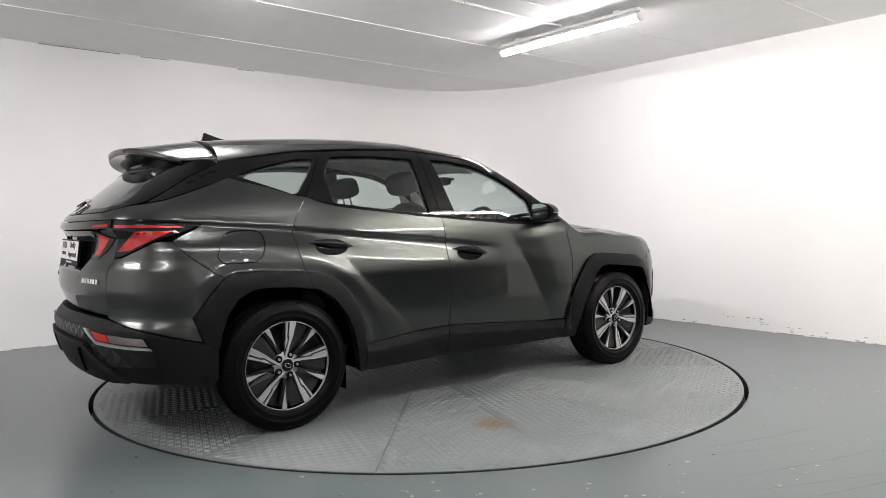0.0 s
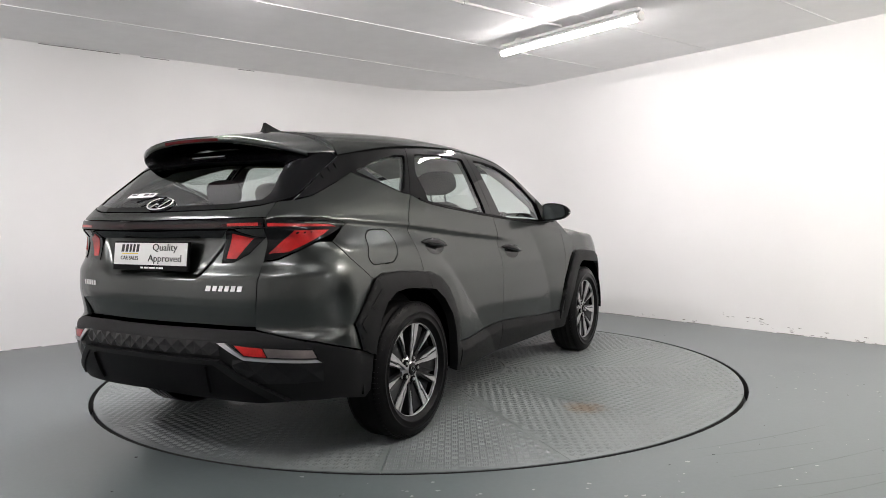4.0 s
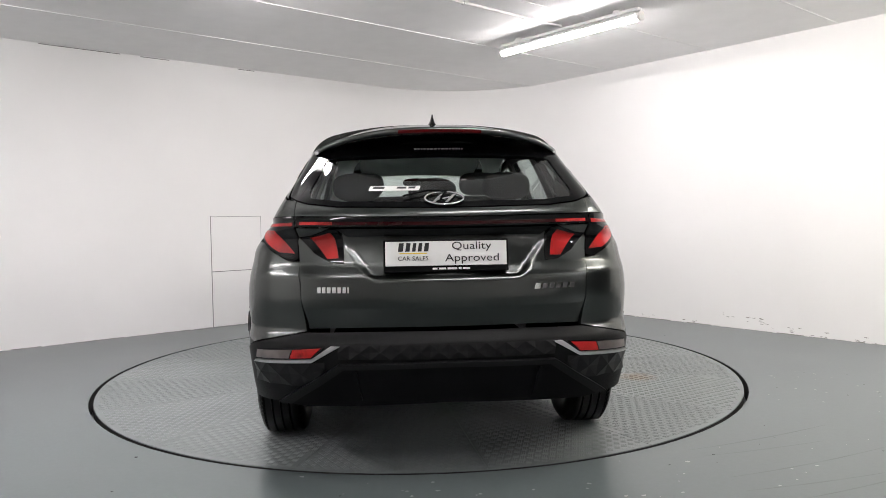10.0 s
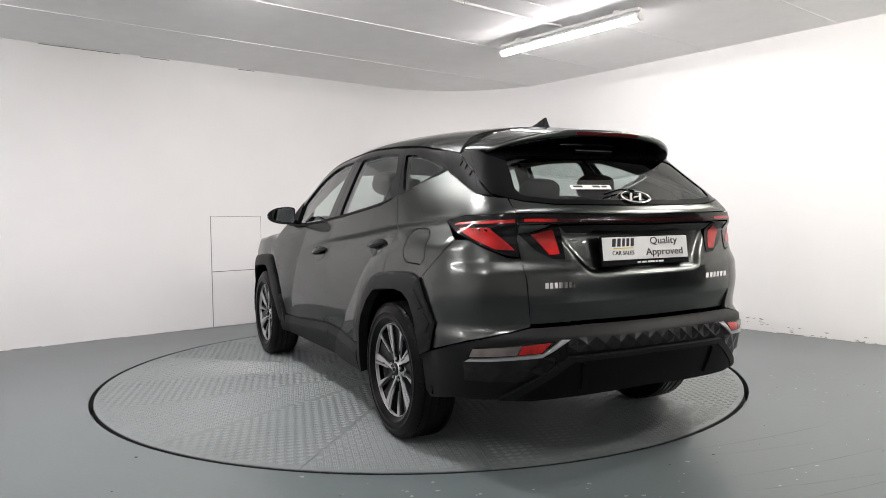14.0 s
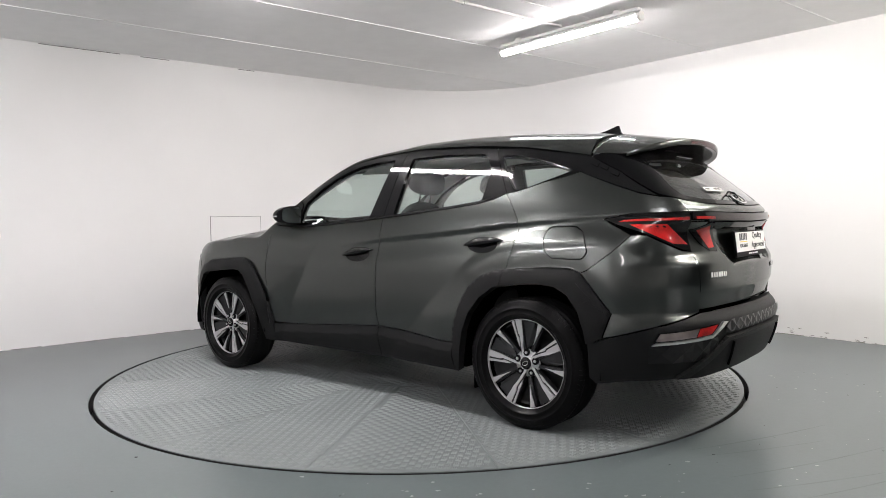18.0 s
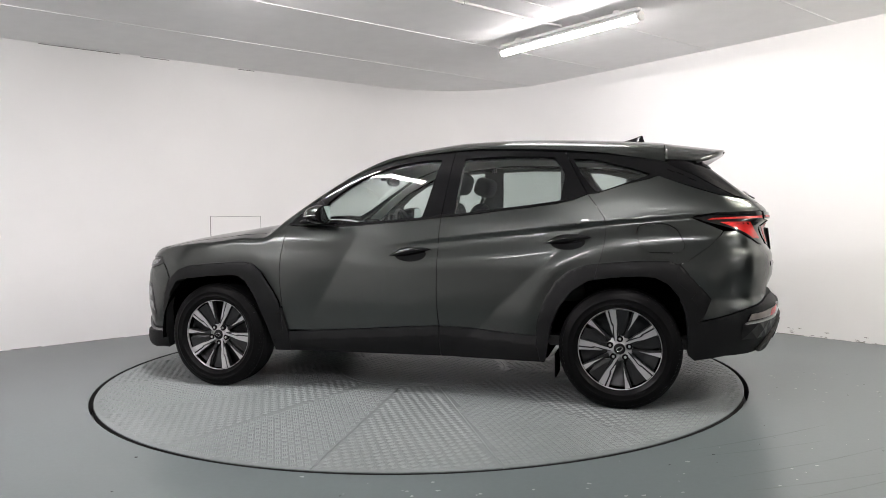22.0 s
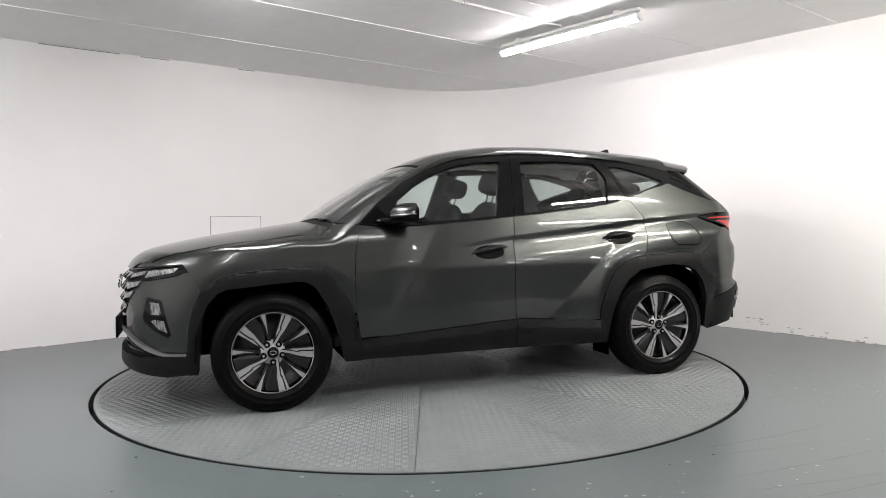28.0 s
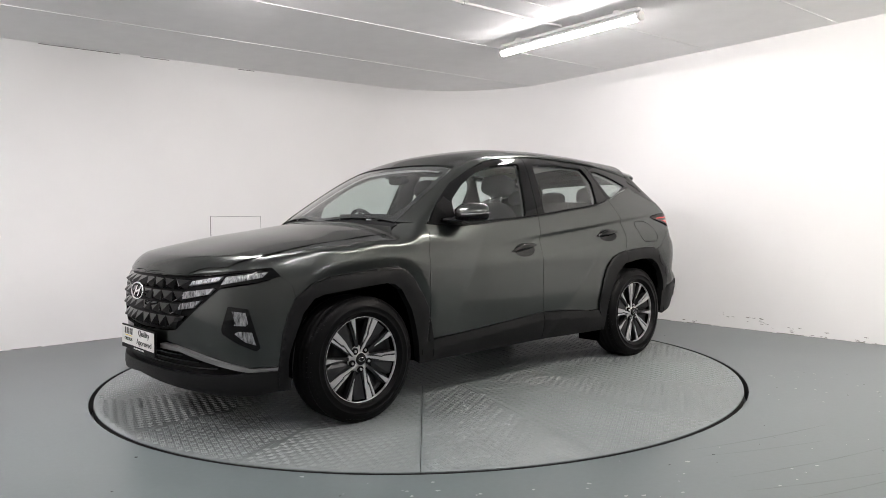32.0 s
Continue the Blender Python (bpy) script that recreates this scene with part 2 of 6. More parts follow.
def room():
    th = 0.15
    n = 28
    arc = [(WALL_A - ARC + ARC * math.sin(i * math.pi / 2 / n), WALL_B - ARC + ARC * math.cos(i * math.pi / 2 / n)) for i in range(n + 1)]
    arco = [(WALL_A - ARC + (ARC + th) * math.sin(i * math.pi / 2 / n), WALL_B - ARC + (ARC + th) * math.cos(i * math.pi / 2 / n)) for i in range(n + 1)]
    inner = [(BACK_A, WALL_B), (WALL_A - ARC - 0.25, WALL_B)] + arc + [(WALL_A, WALL_B - ARC - 0.25), (WALL_A, END_A)]
    outer = [(BACK_A, WALL_B + th), (WALL_A - ARC - 0.25, WALL_B + th)] + arco + [(WALL_A + th, WALL_B - ARC - 0.25), (WALL_A + th, END_A)]
    bm = bmesh.new()
    rows = [[bm.verts.new((*plan(*p), z)) for p in line] for line, z in ((inner, -0.12), (inner, CEIL_Z + 0.1), (outer, CEIL_Z + 0.1), (outer, -0.12))]
    for k in range(4):
        r, s = rows[k], rows[(k + 1) % 4]
        for i in range(len(r) - 1):
            bm.faces.new((r[i], r[i + 1], s[i + 1], s[i]))
    for i in (0, -1):
        bm.faces.new([r[i] for r in rows])
    bmesh.ops.recalc_face_normals(bm, faces=bm.faces)
    bmesh.ops.split_edges(bm, edges=[e for e in bm.edges if e.calc_face_angle() > 0.5])
    tagged(put("wall_north", bm, WALL, True), "white painted wall curving round the corner, scuffed along the floor", "wall", kind="structure")
    # two unseen white walls, added so that they bounce fill light into the bay
    wall_piece("wall_west", [plan(BACK_A, WALL_B), plan(BACK_A, BACK_B)], [plan(BACK_A - th, WALL_B), plan(BACK_A - th, BACK_B)], "plain white wall out of view, added to bounce light")
    wall_piece("wall_back", [plan(BACK_A, BACK_B), plan(OPEN_A, BACK_B)], [plan(BACK_A, BACK_B - th), plan(OPEN_A, BACK_B - th)], "plain white wall out of view, added to bounce light")
    # the dark hall that opens behind the bay
    wall_piece("wall_hall_west", [plan(OPEN_A, BACK_B - th), plan(OPEN_A, HALL_B)], [plan(OPEN_A - th, BACK_B - th), plan(OPEN_A - th, HALL_B)], "grey wall of the hall behind", HALL)
    wall_piece("wall_south", [plan(OPEN_A, HALL_B), plan(HALL_A, HALL_B)], [plan(OPEN_A, HALL_B - th), plan(HALL_A, HALL_B - th)], "grey wall of the hall behind", HALL)
    wall_piece("wall_hall_east", [plan(HALL_A, END_A), plan(HALL_A, HALL_B)], [plan(HALL_A + th, END_A), plan(HALL_A + th, HALL_B)], "grey wall of the hall behind", HALL)
    wall_piece("wall_hall_north", [plan(WALL_A + th, END_A), plan(HALL_A, END_A)], [plan(WALL_A + th, END_A + th), plan(HALL_A, END_A + th)], "grey wall of the hall behind", HALL)
    # floor with a round pit for the turntable
    bm = bmesh.new()
    seg = 128
    hole = [bm.verts.new((2.287 * math.cos(i * 2 * math.pi / seg), 2.287 * math.sin(i * 2 * math.pi / seg), 0)) for i in range(seg)]
    low = [bm.verts.new((v.co.x, v.co.y, -0.12)) for v in hole]
    far = [bm.verts.new((26 * math.cos(i * 2 * math.pi / seg), 26 * math.sin(i * 2 * math.pi / seg), 0)) for i in range(seg)]
    for i in range(seg):
        j = (i + 1) % seg
        bm.faces.new((hole[i], far[i], far[j], hole[j]))
        bm.faces.new((low[i], hole[i], hole[j], low[j]))
    bm.faces.new(low)
    bmesh.ops.recalc_face_normals(bm, faces=bm.faces)
    tagged(put("floor", bm, FLOOR), "grey-green painted concrete floor with chips and faint stains", "floor", kind="structure")
    # black sleeve on the pit wall: the gap's shade put in as colour
    bm = bmesh.new()
    cyl(bm, 2.2855, 2.2855, 0.114, pose(0, 0, -0.0610), 128, False)
    tagged(put("trim", bm, GAP), "pit wall coloured black for the shade in the turntable gap", "trim", kind="structure")
    bm = bmesh.new()
    slab(bm, [plan(BACK_A - 0.1, HALL_B - 0.1), plan(HALL_A + 0.1, HALL_B - 0.1), plan(HALL_A + 0.1, WALL_B + 0.1), plan(BACK_A - 0.1, WALL_B + 0.1)], CEIL_Z, CEIL_Z + 0.08)
    bmesh.ops.recalc_face_normals(bm, faces=bm.faces)
    tagged(put("ceiling", bm, CEIL), "pale grey boarded ceiling", "ceiling", kind="structure")


def joint_strips():
    for b in (1.995, 0.785, -0.425, -1.635, -2.845, -4.055):
        a1 = WALL_A if b < WALL_B - ARC else WALL_A - ARC + math.sqrt(ARC ** 2 - (b - WALL_B + ARC) ** 2)
        bm = bmesh.new()
        slab(bm, [plan(BACK_A, b - 0.009), plan(a1, b - 0.009), plan(a1, b + 0.009), plan(BACK_A, b + 0.009)], CEIL_Z - 0.005, CEIL_Z + 0.002)
        bmesh.ops.recalc_face_normals(bm, faces=bm.faces)
        tagged(put("trim", bm, STRIP), "narrow white strip over a ceiling board joint", "trim", group="ceiling strips", kind="structure")


def tube_light(a, b, power, turn=None, tint=TUBE_TINT):
    """A five-foot batten with a round diffuser, its length across the ceiling joints."""
    lamp = new("tube_light")
    base = bmesh.new()
    box(base, (-0.76, -0.028, -0.05), (0.76, 0.028, -0.022), bevel=0.006)
    part("batten", base, WHITE_PLASTIC, lamp)
    for s in (-1, 1):
        bm = bmesh.new()
        box(bm, (s * 0.55 - 0.03, -0.02, -0.024), (s * 0.55 + 0.03, 0.02, 0.0), bevel=0.004)
        part("bracket", bm, WHITE_PLASTIC, lamp)
        bm = bmesh.new()
        cyl(bm, 0.037, 0.037, 0.03, pose(s * 0.765, 0, -0.092, 0, 90, 0), 20)
        part("end_cap", bm, WHITE_PLASTIC, lamp)
    # housing, made wider than the tube to block its upward light
    bm = bmesh.new()
    box(bm, (-0.75, -0.058, -0.089), (0.75, 0.058, -0.066), bevel=0.003)
    part("housing", bm, WHITE_PLASTIC, lamp, "white upper housing, widened to shade the ceiling")
    bm = bmesh.new()
    k, arc0 = 20, math.pi + 0.02
    ends = [[bm.verts.new((x, 0.033 * math.cos(arc0 + (3 * math.pi - 2 * arc0) * i / k), -0.092 + 0.036 * math.sin(arc0 + (3 * math.pi - 2 * arc0) * i / k))) for i in range(k + 1)] for x in (-0.75, 0.75)]
    for i in range(k):
        bm.faces.new((ends[0][i], ends[0][i + 1], ends[1][i + 1], ends[1][i]))
    bm.faces.new(ends[0])
    bm.faces.new(ends[1])
    bmesh.ops.recalc_face_normals(bm, faces=bm.faces)
    part("diffuser", bm, glow("lit_tube", tint, power), lamp, "bright white glowing tube", True)
    x, y = plan(a, b) if turn is None else (a, b)
    lamp.matrix_basis = pose(x, y, CEIL_Z - 0.001, 0, 0, math.degrees(math.atan2(NB.y, NB.x)) if turn is None else turn)
    return tagged(lamp, "lit white fluorescent batten light fixed to the ceiling", "ceiling light", group="tube lights")


# tubes over the bay, across the ceiling joints: place along and across the ceiling, and strength; the third is assumed,
# out of view
LAMPS = [(1.48, -0.16, 62), (-1.66, -0.05, 160), (-4.7, -0.05, 100)]
# a second row, along the joints; its second and third are unseen fill, added to brighten the bay
ROW_WITH_FILL = [(1.6, -2.85, 95), (1.5, -4.45, 110), (-1.4, -2.95, 50), (-4.05, -2.95, 55)]
# tubes far off in the hall: x, y, strength
HALL_LAMPS = [(3.4, -9.0, 150), (3.3, -12.2, 150), (6.4, -6.6, 150), (8.3, -6.9, 150), (6.2, -10.4, 150), (9.0, -10.0, 150)]


def turntable():
    """Sixteen wedge plates round a middle plate, with raised tread, in a dark pit."""
    table = new("turntable")
    r0, r1, n = 0.62, 2.259, 16
    for i in range(n):
        a0 = radians(4.5 + i * 22.5)
        bm = bmesh.new()
        out = []
        for k in range(9):
            a = a0 + radians(22.5) * k / 8
            out.append((r1 * math.cos(a), r1 * math.sin(a)))
        for k in range(8, -1, -1):
            a = a0 + radians(22.5) * k / 8
            out.append((r0 * math.cos(a), r0 * math.sin(a)))
        slab(bm, inset_plan(out, 0.0016), -0.05, 0.0)
        bmesh.ops.recalc_face_normals(bm, faces=bm.faces)
        part("wedge_plate", bm, PLATE, table)
    bm = bmesh.new()
    cyl(bm, r0 - 0.003, r0 - 0.003, 0.05, pose(0, 0, -0.025), 64)
    part("middle_plate", bm, PLATE, table)
    # black band round the plates, also the gap's shade as colour
    bm = bmesh.new()
    cyl(bm, r1 + 0.001, r1 + 0.001, 0.046, pose(0, 0, -0.0265), 128, False)
    part("edge_band", bm, GAP, table, "plate edge coloured black for the shade in the gap")
    bm = bmesh.new()
    cyl(bm, r1 - 0.01, r1 - 0.01, 0.02, pose(0, 0, -0.062), 96)
    part("carrier", bm, GAP, table, "dark steel carrier under the plates")
    # tread of short bars in threes, each square of bars turned against its neighbours; every other plate is laid at 45 degrees
    verts, faces = [], []
    cell, bar = 0.034, [(-0.0145, -0.0034), (0.0145, -0.0034), (0.0145, 0.0034), (-0.0145, 0.0034)]
    for turn in (29.4, 74.4):
        ct, st = math.cos(radians(turn)), math.sin(radians(turn))
        for i in range(-66, 67):
            for j in range(-66, 67):
                cx, cy = i * cell, j * cell
                x, y = cx * ct - cy * st, cx * st + cy * ct
                r = math.hypot(x, y)
                if r > 2.225 or abs(r - r0) < 0.03:
                    continue
                th = (math.degrees(math.atan2(y, x)) - 4.5) % 360
                k = int(th // 22.5)
                if (turn == 74.4) != (k % 2 == 0 and r > r0):
                    continue
                th %= 22.5
                if r > r0 and min(th, 22.5 - th) * math.pi / 180 * r < 0.017:
                    continue
                c, t = (ct, st) if (i + j) % 2 else (-st, ct)
                for row in (-0.0096, 0.0, 0.0096):
                    k = len(verts)
                    for low in (1, 0):
                        for u, v in bar:
                            u, v = (u, v + row) if low else (u * 0.88, v * 0.4 + row)
                            verts.append((x + u * c - v * t, y + u * t + v * c, -0.001 if low else 0.0015))
                    faces.append((k + 4, k + 5, k + 6, k + 7))
                    for m in range(4):
                        faces.append((k + m, k + (m + 1) % 4, k + 4 + (m + 1) % 4, k + 4 + m))
    me = bpy.data.meshes.new("tread")
    me.from_pydata(verts, [], faces)
    me.materials.append(LUG)
    lugs = new("tread", me)
    lugs.parent = table
    tagged(lugs, "raised worn tread bars in alternating squares", kind="stuff")
    return tagged(table, "round steel turntable with raised tread, painted grey-green", "turntable")


def inset_plan(out, g):
    c = Vector((sum(p[0] for p in out) / len(out), sum(p[1] for p in out) / len(out)))
    res = []
    n = len(out)
    for i in range(n):
        a, b, d = (Vector(out[(i + k) % n]) for k in (-1, 0, 1))
        e1, e2 = (b - a).normalized(), (d - b).normalized()
        m = Vector((-e1.y, e1.x)) + Vector((-e2.y, e2.x))
        res.append(tuple(b + m * (g / max(0.5, 1 + e1.dot(e2)))))
    return res


def ceiling_trunking():
    """White cable trunking along the ceiling to the lamp, with clips."""
    bm = bmesh.new()
    slab(bm, [plan(-6.0, -0.148), plan(1.46, -0.148), plan(1.46, -0.122), plan(-6.0, -0.122)], CEIL_Z - 0.018, CEIL_Z)
    bmesh.ops.recalc_face_normals(bm, faces=bm.faces)
    trunk = tagged(put("cable_trunking", bm, WHITE_PLASTIC), "slim white cable trunking fixed along the ceiling", "cable trunking")
    for a in (-1.0, 0.35, 1.0):
        bm = bmesh.new()
        slab(bm, [plan(a - 0.012, -0.155), plan(a + 0.012, -0.155), plan(a + 0.012, -0.115), plan(a - 0.012, -0.115)], CEIL_Z - 0.022, CEIL_Z)
        bmesh.ops.recalc_face_normals(bm, faces=bm.faces)
        part("clip", bm, WHITE_PLASTIC, trunk)
    bm = bmesh.new()
    box(bm, (-0.19, -0.045, -0.07), (0.19, 0.045, 0), bevel=0.012)
    x, y = plan(-0.22, -0.12)
    sensor = put("emergency_light", bm, WHITE_PLASTIC)
    sensor.matrix_basis = pose(x + 0.02, y - 0.11, CEIL_Z - 0.001, 0, 0, 25)
    tagged(sensor, "small white unlit bulkhead light on the ceiling", "ceiling light")


def wall_hatch():
    """A flush two-leaf hatch painted over with the wall."""
    hatch = new("wall_hatch")
    for z0, z1 in ((0.006, 0.589), (0.597, 1.176)):
        bm = bmesh.new()
        p = [plan(-0.395, WALL_B - 0.004), plan(0.165, WALL_B - 0.004), plan(0.165, WALL_B + 0.01), plan(-0.395, WALL_B + 0.01)]
        slab(bm, p, z0, z1)
        bmesh.ops.recalc_face_normals(bm, faces=bm.faces)
        part("leaf", bm, WALL, hatch)
    for a0, a1, z0, z1 in ((-0.403, -0.395, 0.0, 1.184), (0.165, 0.170, 0.0, 1.18), (-0.395, 0.165, 1.176, 1.180), (-0.395, 0.165, 0.589, 0.597)):
        bm = bmesh.new()
        slab(bm, [plan(a0, WALL_B - 0.0015), plan(a1, WALL_B - 0.0015), plan(a1, WALL_B + 0.01), plan(a0, WALL_B + 0.01)], z0, z1)
        bmesh.ops.recalc_face_normals(bm, faces=bm.faces)
        part("joint", bm, JOINT, hatch, "grey shadow gap")
    tagged(hatch, "flush white wall hatch with two leaves painted over", "hatch")


def blot(bm, c, r, rng, axes, n=9):
    """A small ragged patch."""
    u, v = axes
    ring = []
    for i in range(n):
        a = 2 * math.pi * i / n
        k = r * rng.uniform(0.4, 1.1)
        ring.append(bm.verts.new(c + u * (k * math.cos(a)) + v * (k * math.sin(a))))
    bm.faces.new(ring)


def floor_marks():
    rng = random.Random(4)
    X, Y, Z = Vector((1, 0, 0)), Vector((0, 1, 0)), Vector((0, 0, 1))
    chips, dots = bmesh.new(), bmesh.new()
    for _ in range(150):
        a, r = rng.uniform(-1.9, -0.15), rng.uniform(2.33, 4.4)
        blot(chips, Vector((r * math.cos(a), r * math.sin(a), 0.0012)), rng.uniform(0.003, 0.013), rng, (X, Y), 7)
    for _ in range(26):
        blot(chips, Vector((rng.uniform(-0.6, 2.2), rng.uniform(-2.95, -2.3), 0.0012)), rng.uniform(0.003, 0.016), rng, (X, Y * 0.7), 7)
    for _ in range(70):
        a, r = rng.uniform(-2.9, 0.6), rng.uniform(2.35, 4.4)
        blot(dots, Vector((r * math.cos(a), r * math.sin(a), 0.0014)), rng.uniform(0.003, 0.010), rng, (X, Y), 7)
    for bm, mt, nm, lb in ((chips, CHIP, "paint_chips", "small pale chips in the floor paint"), (dots, GAP, "dark_specks", "small dark specks of dirt on the floor")):
        tagged(put(nm, bm, mt), lb, "floor marks", kind="stuff")
    # faint dark tyre streaks on the floor before the table
    streaks = bmesh.new()
    for k in range(5):
        r0, a0, w = 2.42 + 0.14 * k + rng.uniform(-0.06, 0.06), rng.uniform(-1.12, -0.95), rng.uniform(0.006, 0.014)
        a1 = a0 + rng.uniform(0.12, 0.3)
        ring_in = [streaks.verts.new(((r0 + 0.5 * t) * math.cos(a0 + (a1 - a0) * t), (r0 + 0.1 * t) * math.sin(a0 + (a1 - a0) * t), 0.0011)) for t in [i / 8 for i in range(9)]]
        ring_out = [streaks.verts.new((v.co.x, v.co.y - w * math.sin(math.pi * (0.1 + 0.8 * i / 8)), 0.0011)) for i, v in enumerate(ring_in)]
        for i in range(8):
            streaks.faces.new((ring_in[i], ring_out[i], ring_out[i + 1], ring_in[i + 1]))
    bmesh.ops.recalc_face_normals(streaks, faces=streaks.faces)
    tagged(put("tyre_streaks", streaks, STREAK), "faint dark tyre streaks on the floor paint", "floor marks", kind="stuff")
    # scuffs low on the wall beside the lamp
    sc = bmesh.new()
    n2 = Vector((NB.x, NB.y, 0))
    for b, z, r in ((-0.88, 0.11, 0.022), (-0.92, 0.095, 0.03), (-0.60, 0.13, 0.02), (-1.25, 0.05, 0.03), (-1.9, 0.02, 0.035), (-0.2, 0.03, 0.02), (0.3, 0.02, 0.02), (-1.02, 0.07, 0.018), (-1.5, 0.04, 0.03)):
        for k in range(5):
            x, y = plan(WALL_A - 0.0012, b + rng.uniform(-0.09, 0.09))
            blot(sc, Vector((x, y, max(0.006, z + rng.uniform(-0.03, 0.03)))), r * rng.uniform(0.2, 0.8), rng, (n2 * 1.6, Z * 0.35))
    tagged(put("wall_scuffs", sc, SCUFF), "grey scuffs and chips low on the wall", "wall marks", kind="stuff")
    # dirt line where wall meets floor, and the open edge over the far wall
    bm = bmesh.new()
    a = -4.0
    while a < WALL_A - ARC:
        w = rng.uniform(0.05, 0.3)
        h = rng.uniform(0.002, 0.006)
        slab(bm, [plan(a, WALL_B - 0.003), plan(a + w, WALL_B - 0.003), plan(a + w, WALL_B + 0.01), plan(a, WALL_B + 0.01)], 0.0, h)
        a += w + rng.uniform(0.0, 0.05)
    b = WALL_B - ARC
    while b > -4.5:
        w = rng.uniform(0.05, 0.3)
        h = rng.uniform(0.002, 0.007)
        slab(bm, [plan(WALL_A - 0.003, b - w), plan(WALL_A - 0.003, b), plan(WALL_A + 0.01, b), plan(WALL_A + 0.01, b - w)], 0.0, h)
        b -= w + rng.uniform(0.0, 0.05)
    bmesh.ops.recalc_face_normals(bm, faces=bm.faces)
    tagged(put("dirt_line", bm, SCUFF), "uneven dark dirt along the foot of the wall", "wall marks", kind="stuff")
    bm = bmesh.new()
    for a0, a1 in ((-1.95, -1.25), (-1.06, -0.78), (-0.05, 0.14)):
        slab(bm, [plan(a0, WALL_B - 0.002), plan(a1, WALL_B - 0.002), plan(a1, WALL_B + 0.01), plan(a0, WALL_B + 0.01)], CEIL_Z - 0.012, CEIL_Z - 0.005)
    bmesh.ops.recalc_face_normals(bm, faces=bm.faces)
    tagged(put("ceiling_gap", bm, JOINT), "narrow open gap between wall top and ceiling", "wall marks", kind="stuff")


room()
joint_strips()
for a, b, power in LAMPS:
    tube_light(a, b, power)
for a, b, power in ROW_WITH_FILL:
    tube_light(*plan(a, b), power, 38, TUBE_TINT if a < 0 else WARM_TINT)
for x, y, power in HALL_LAMPS:
    tube_light(x, y, power, -36)
ceiling_trunking()
wall_hatch()
floor_marks()
table = turntable()


# ---- the car's outer form, as one smooth rule: half widths, centre lines and rounded meeting edges
def curve(xs, ys):
    xs, ys = np.array(xs, float), np.array(ys, float)
    m = np.gradient(ys, xs)
    for i in range(1, len(xs) - 1):
        a, b = (ys[i] - ys[i - 1]) / (xs[i] - xs[i - 1]), (ys[i + 1] - ys[i]) / (xs[i + 1] - xs[i])
        m[i] = 0 if a * b <= 0 else 2 * a * b / (a + b)

    def at(x):
        x = np.clip(x, xs[0], xs[-1])
        i = np.clip(np.searchsorted(xs, x) - 1, 0, len(xs) - 2)
        h = xs[i + 1] - xs[i]
        t = (x - xs[i]) / h
        return ((1 + 2 * t) * (1 - t) ** 2 * ys[i] + t * (1 - t) ** 2 * h * m[i] + t * t * (3 - 2 * t) * ys[i + 1] + t * t * (t - 1) * h * m[i + 1])
    return at


def smax(a, b, k):
    h = np.maximum(k - np.abs(a - b), 0) / k
    return np.maximum(a, b) + h * h * k * 0.25


def soft(d, k):
    """Zero below, rising in a line above, over a rounded bend k wide."""
    return smax(d, np.zeros_like(d), k)


def step(x, a, b):
    t = np.clip((x - a) / (b - a), 0, 1)
    return t * t * (3 - 2 * t)


SIDE_Z = curve([0.15, 0.27, 0.36, 0.45, 0.60, 0.80, 0.95, 1.04, 1.10, 1.20, 1.30, 1.40, 1.50, 1.58, 1.66],
               [0.785, 0.830, 0.848, 0.860, 0.876, 0.874, 0.851, 0.836, 0.822, 0.790, 0.750, 0.707, 0.658, 0.606, 0.54])
TOP_X = curve([-2.1, -1.99, -1.81, -1.6, -1.38, -0.95, -0.6, -0.31, -0.10, 0.12, 0.33, 0.55, 0.76, 0.93, 1.07, 1.10, 1.19, 1.4, 1.6, 1.82, 2.0, 2.10, 2.18, 2.26],
              [1.52, 1.535, 1.57, 1.604, 1.624, 1.652, 1.662, 1.657, 1.635, 1.595, 1.522, 1.427, 1.311, 1.207, 1.118, 1.112, 1.100, 1.070, 1.042, 1.004, 0.966, 0.935, 0.895, 0.82])
REAR_Z = curve([0.15, 0.22, 0.30, 0.42, 0.52, 0.575, 0.60, 0.66, 0.80, 0.88, 0.95, 1.05, 1.10, 1.15, 1.19, 1.24, 1.32, 1.42, 1.52, 1.60],
               [-2.02, -2.12, -2.19, -2.25, -2.275, -2.282, -2.28, -2.243, -2.262, -2.258, -2.225, -2.205, -2.235, -2.225, -2.19, -2.135, -2.035, -1.91, -1.79, -1.70])
FRONT_Z = curve([0.15, 0.22, 0.28, 0.40, 0.50, 0.62, 0.75, 0.82, 0.88, 0.95],
                [2.06, 2.19, 2.225, 2.215, 2.225, 2.225, 2.215, 2.195, 2.165, 2.10])


EDGE_F = [(0.853, 0.40), (0.851, 0.553), (0.86, 0.596), (0.911, 0.686), (0.98, 0.787), (1.032, 0.834), (1.084, 0.853), (1.19, 0.854), (1.366, 0.843), (1.542, 0.828), (1.631, 0.798), (1.735, 0.728), (1.78, 0.647), (1.812, 0.541), (1.83, 0.434), (1.84, 0.356)]
EDGE_R = [(-0.856, 0.42), (-0.86, 0.496), (-0.882, 0.567), (-0.926, 0.674), (-0.973, 0.746), (-1.053, 0.809), (-1.143, 0.84), (-1.222, 0.850), (-1.305, 0.859), (-1.485, 0.87), (-1.612, 0.868), (-1.675, 0.848), (-1.76, 0.745), (-1.83, 0.655), (-1.785, 0.53)]


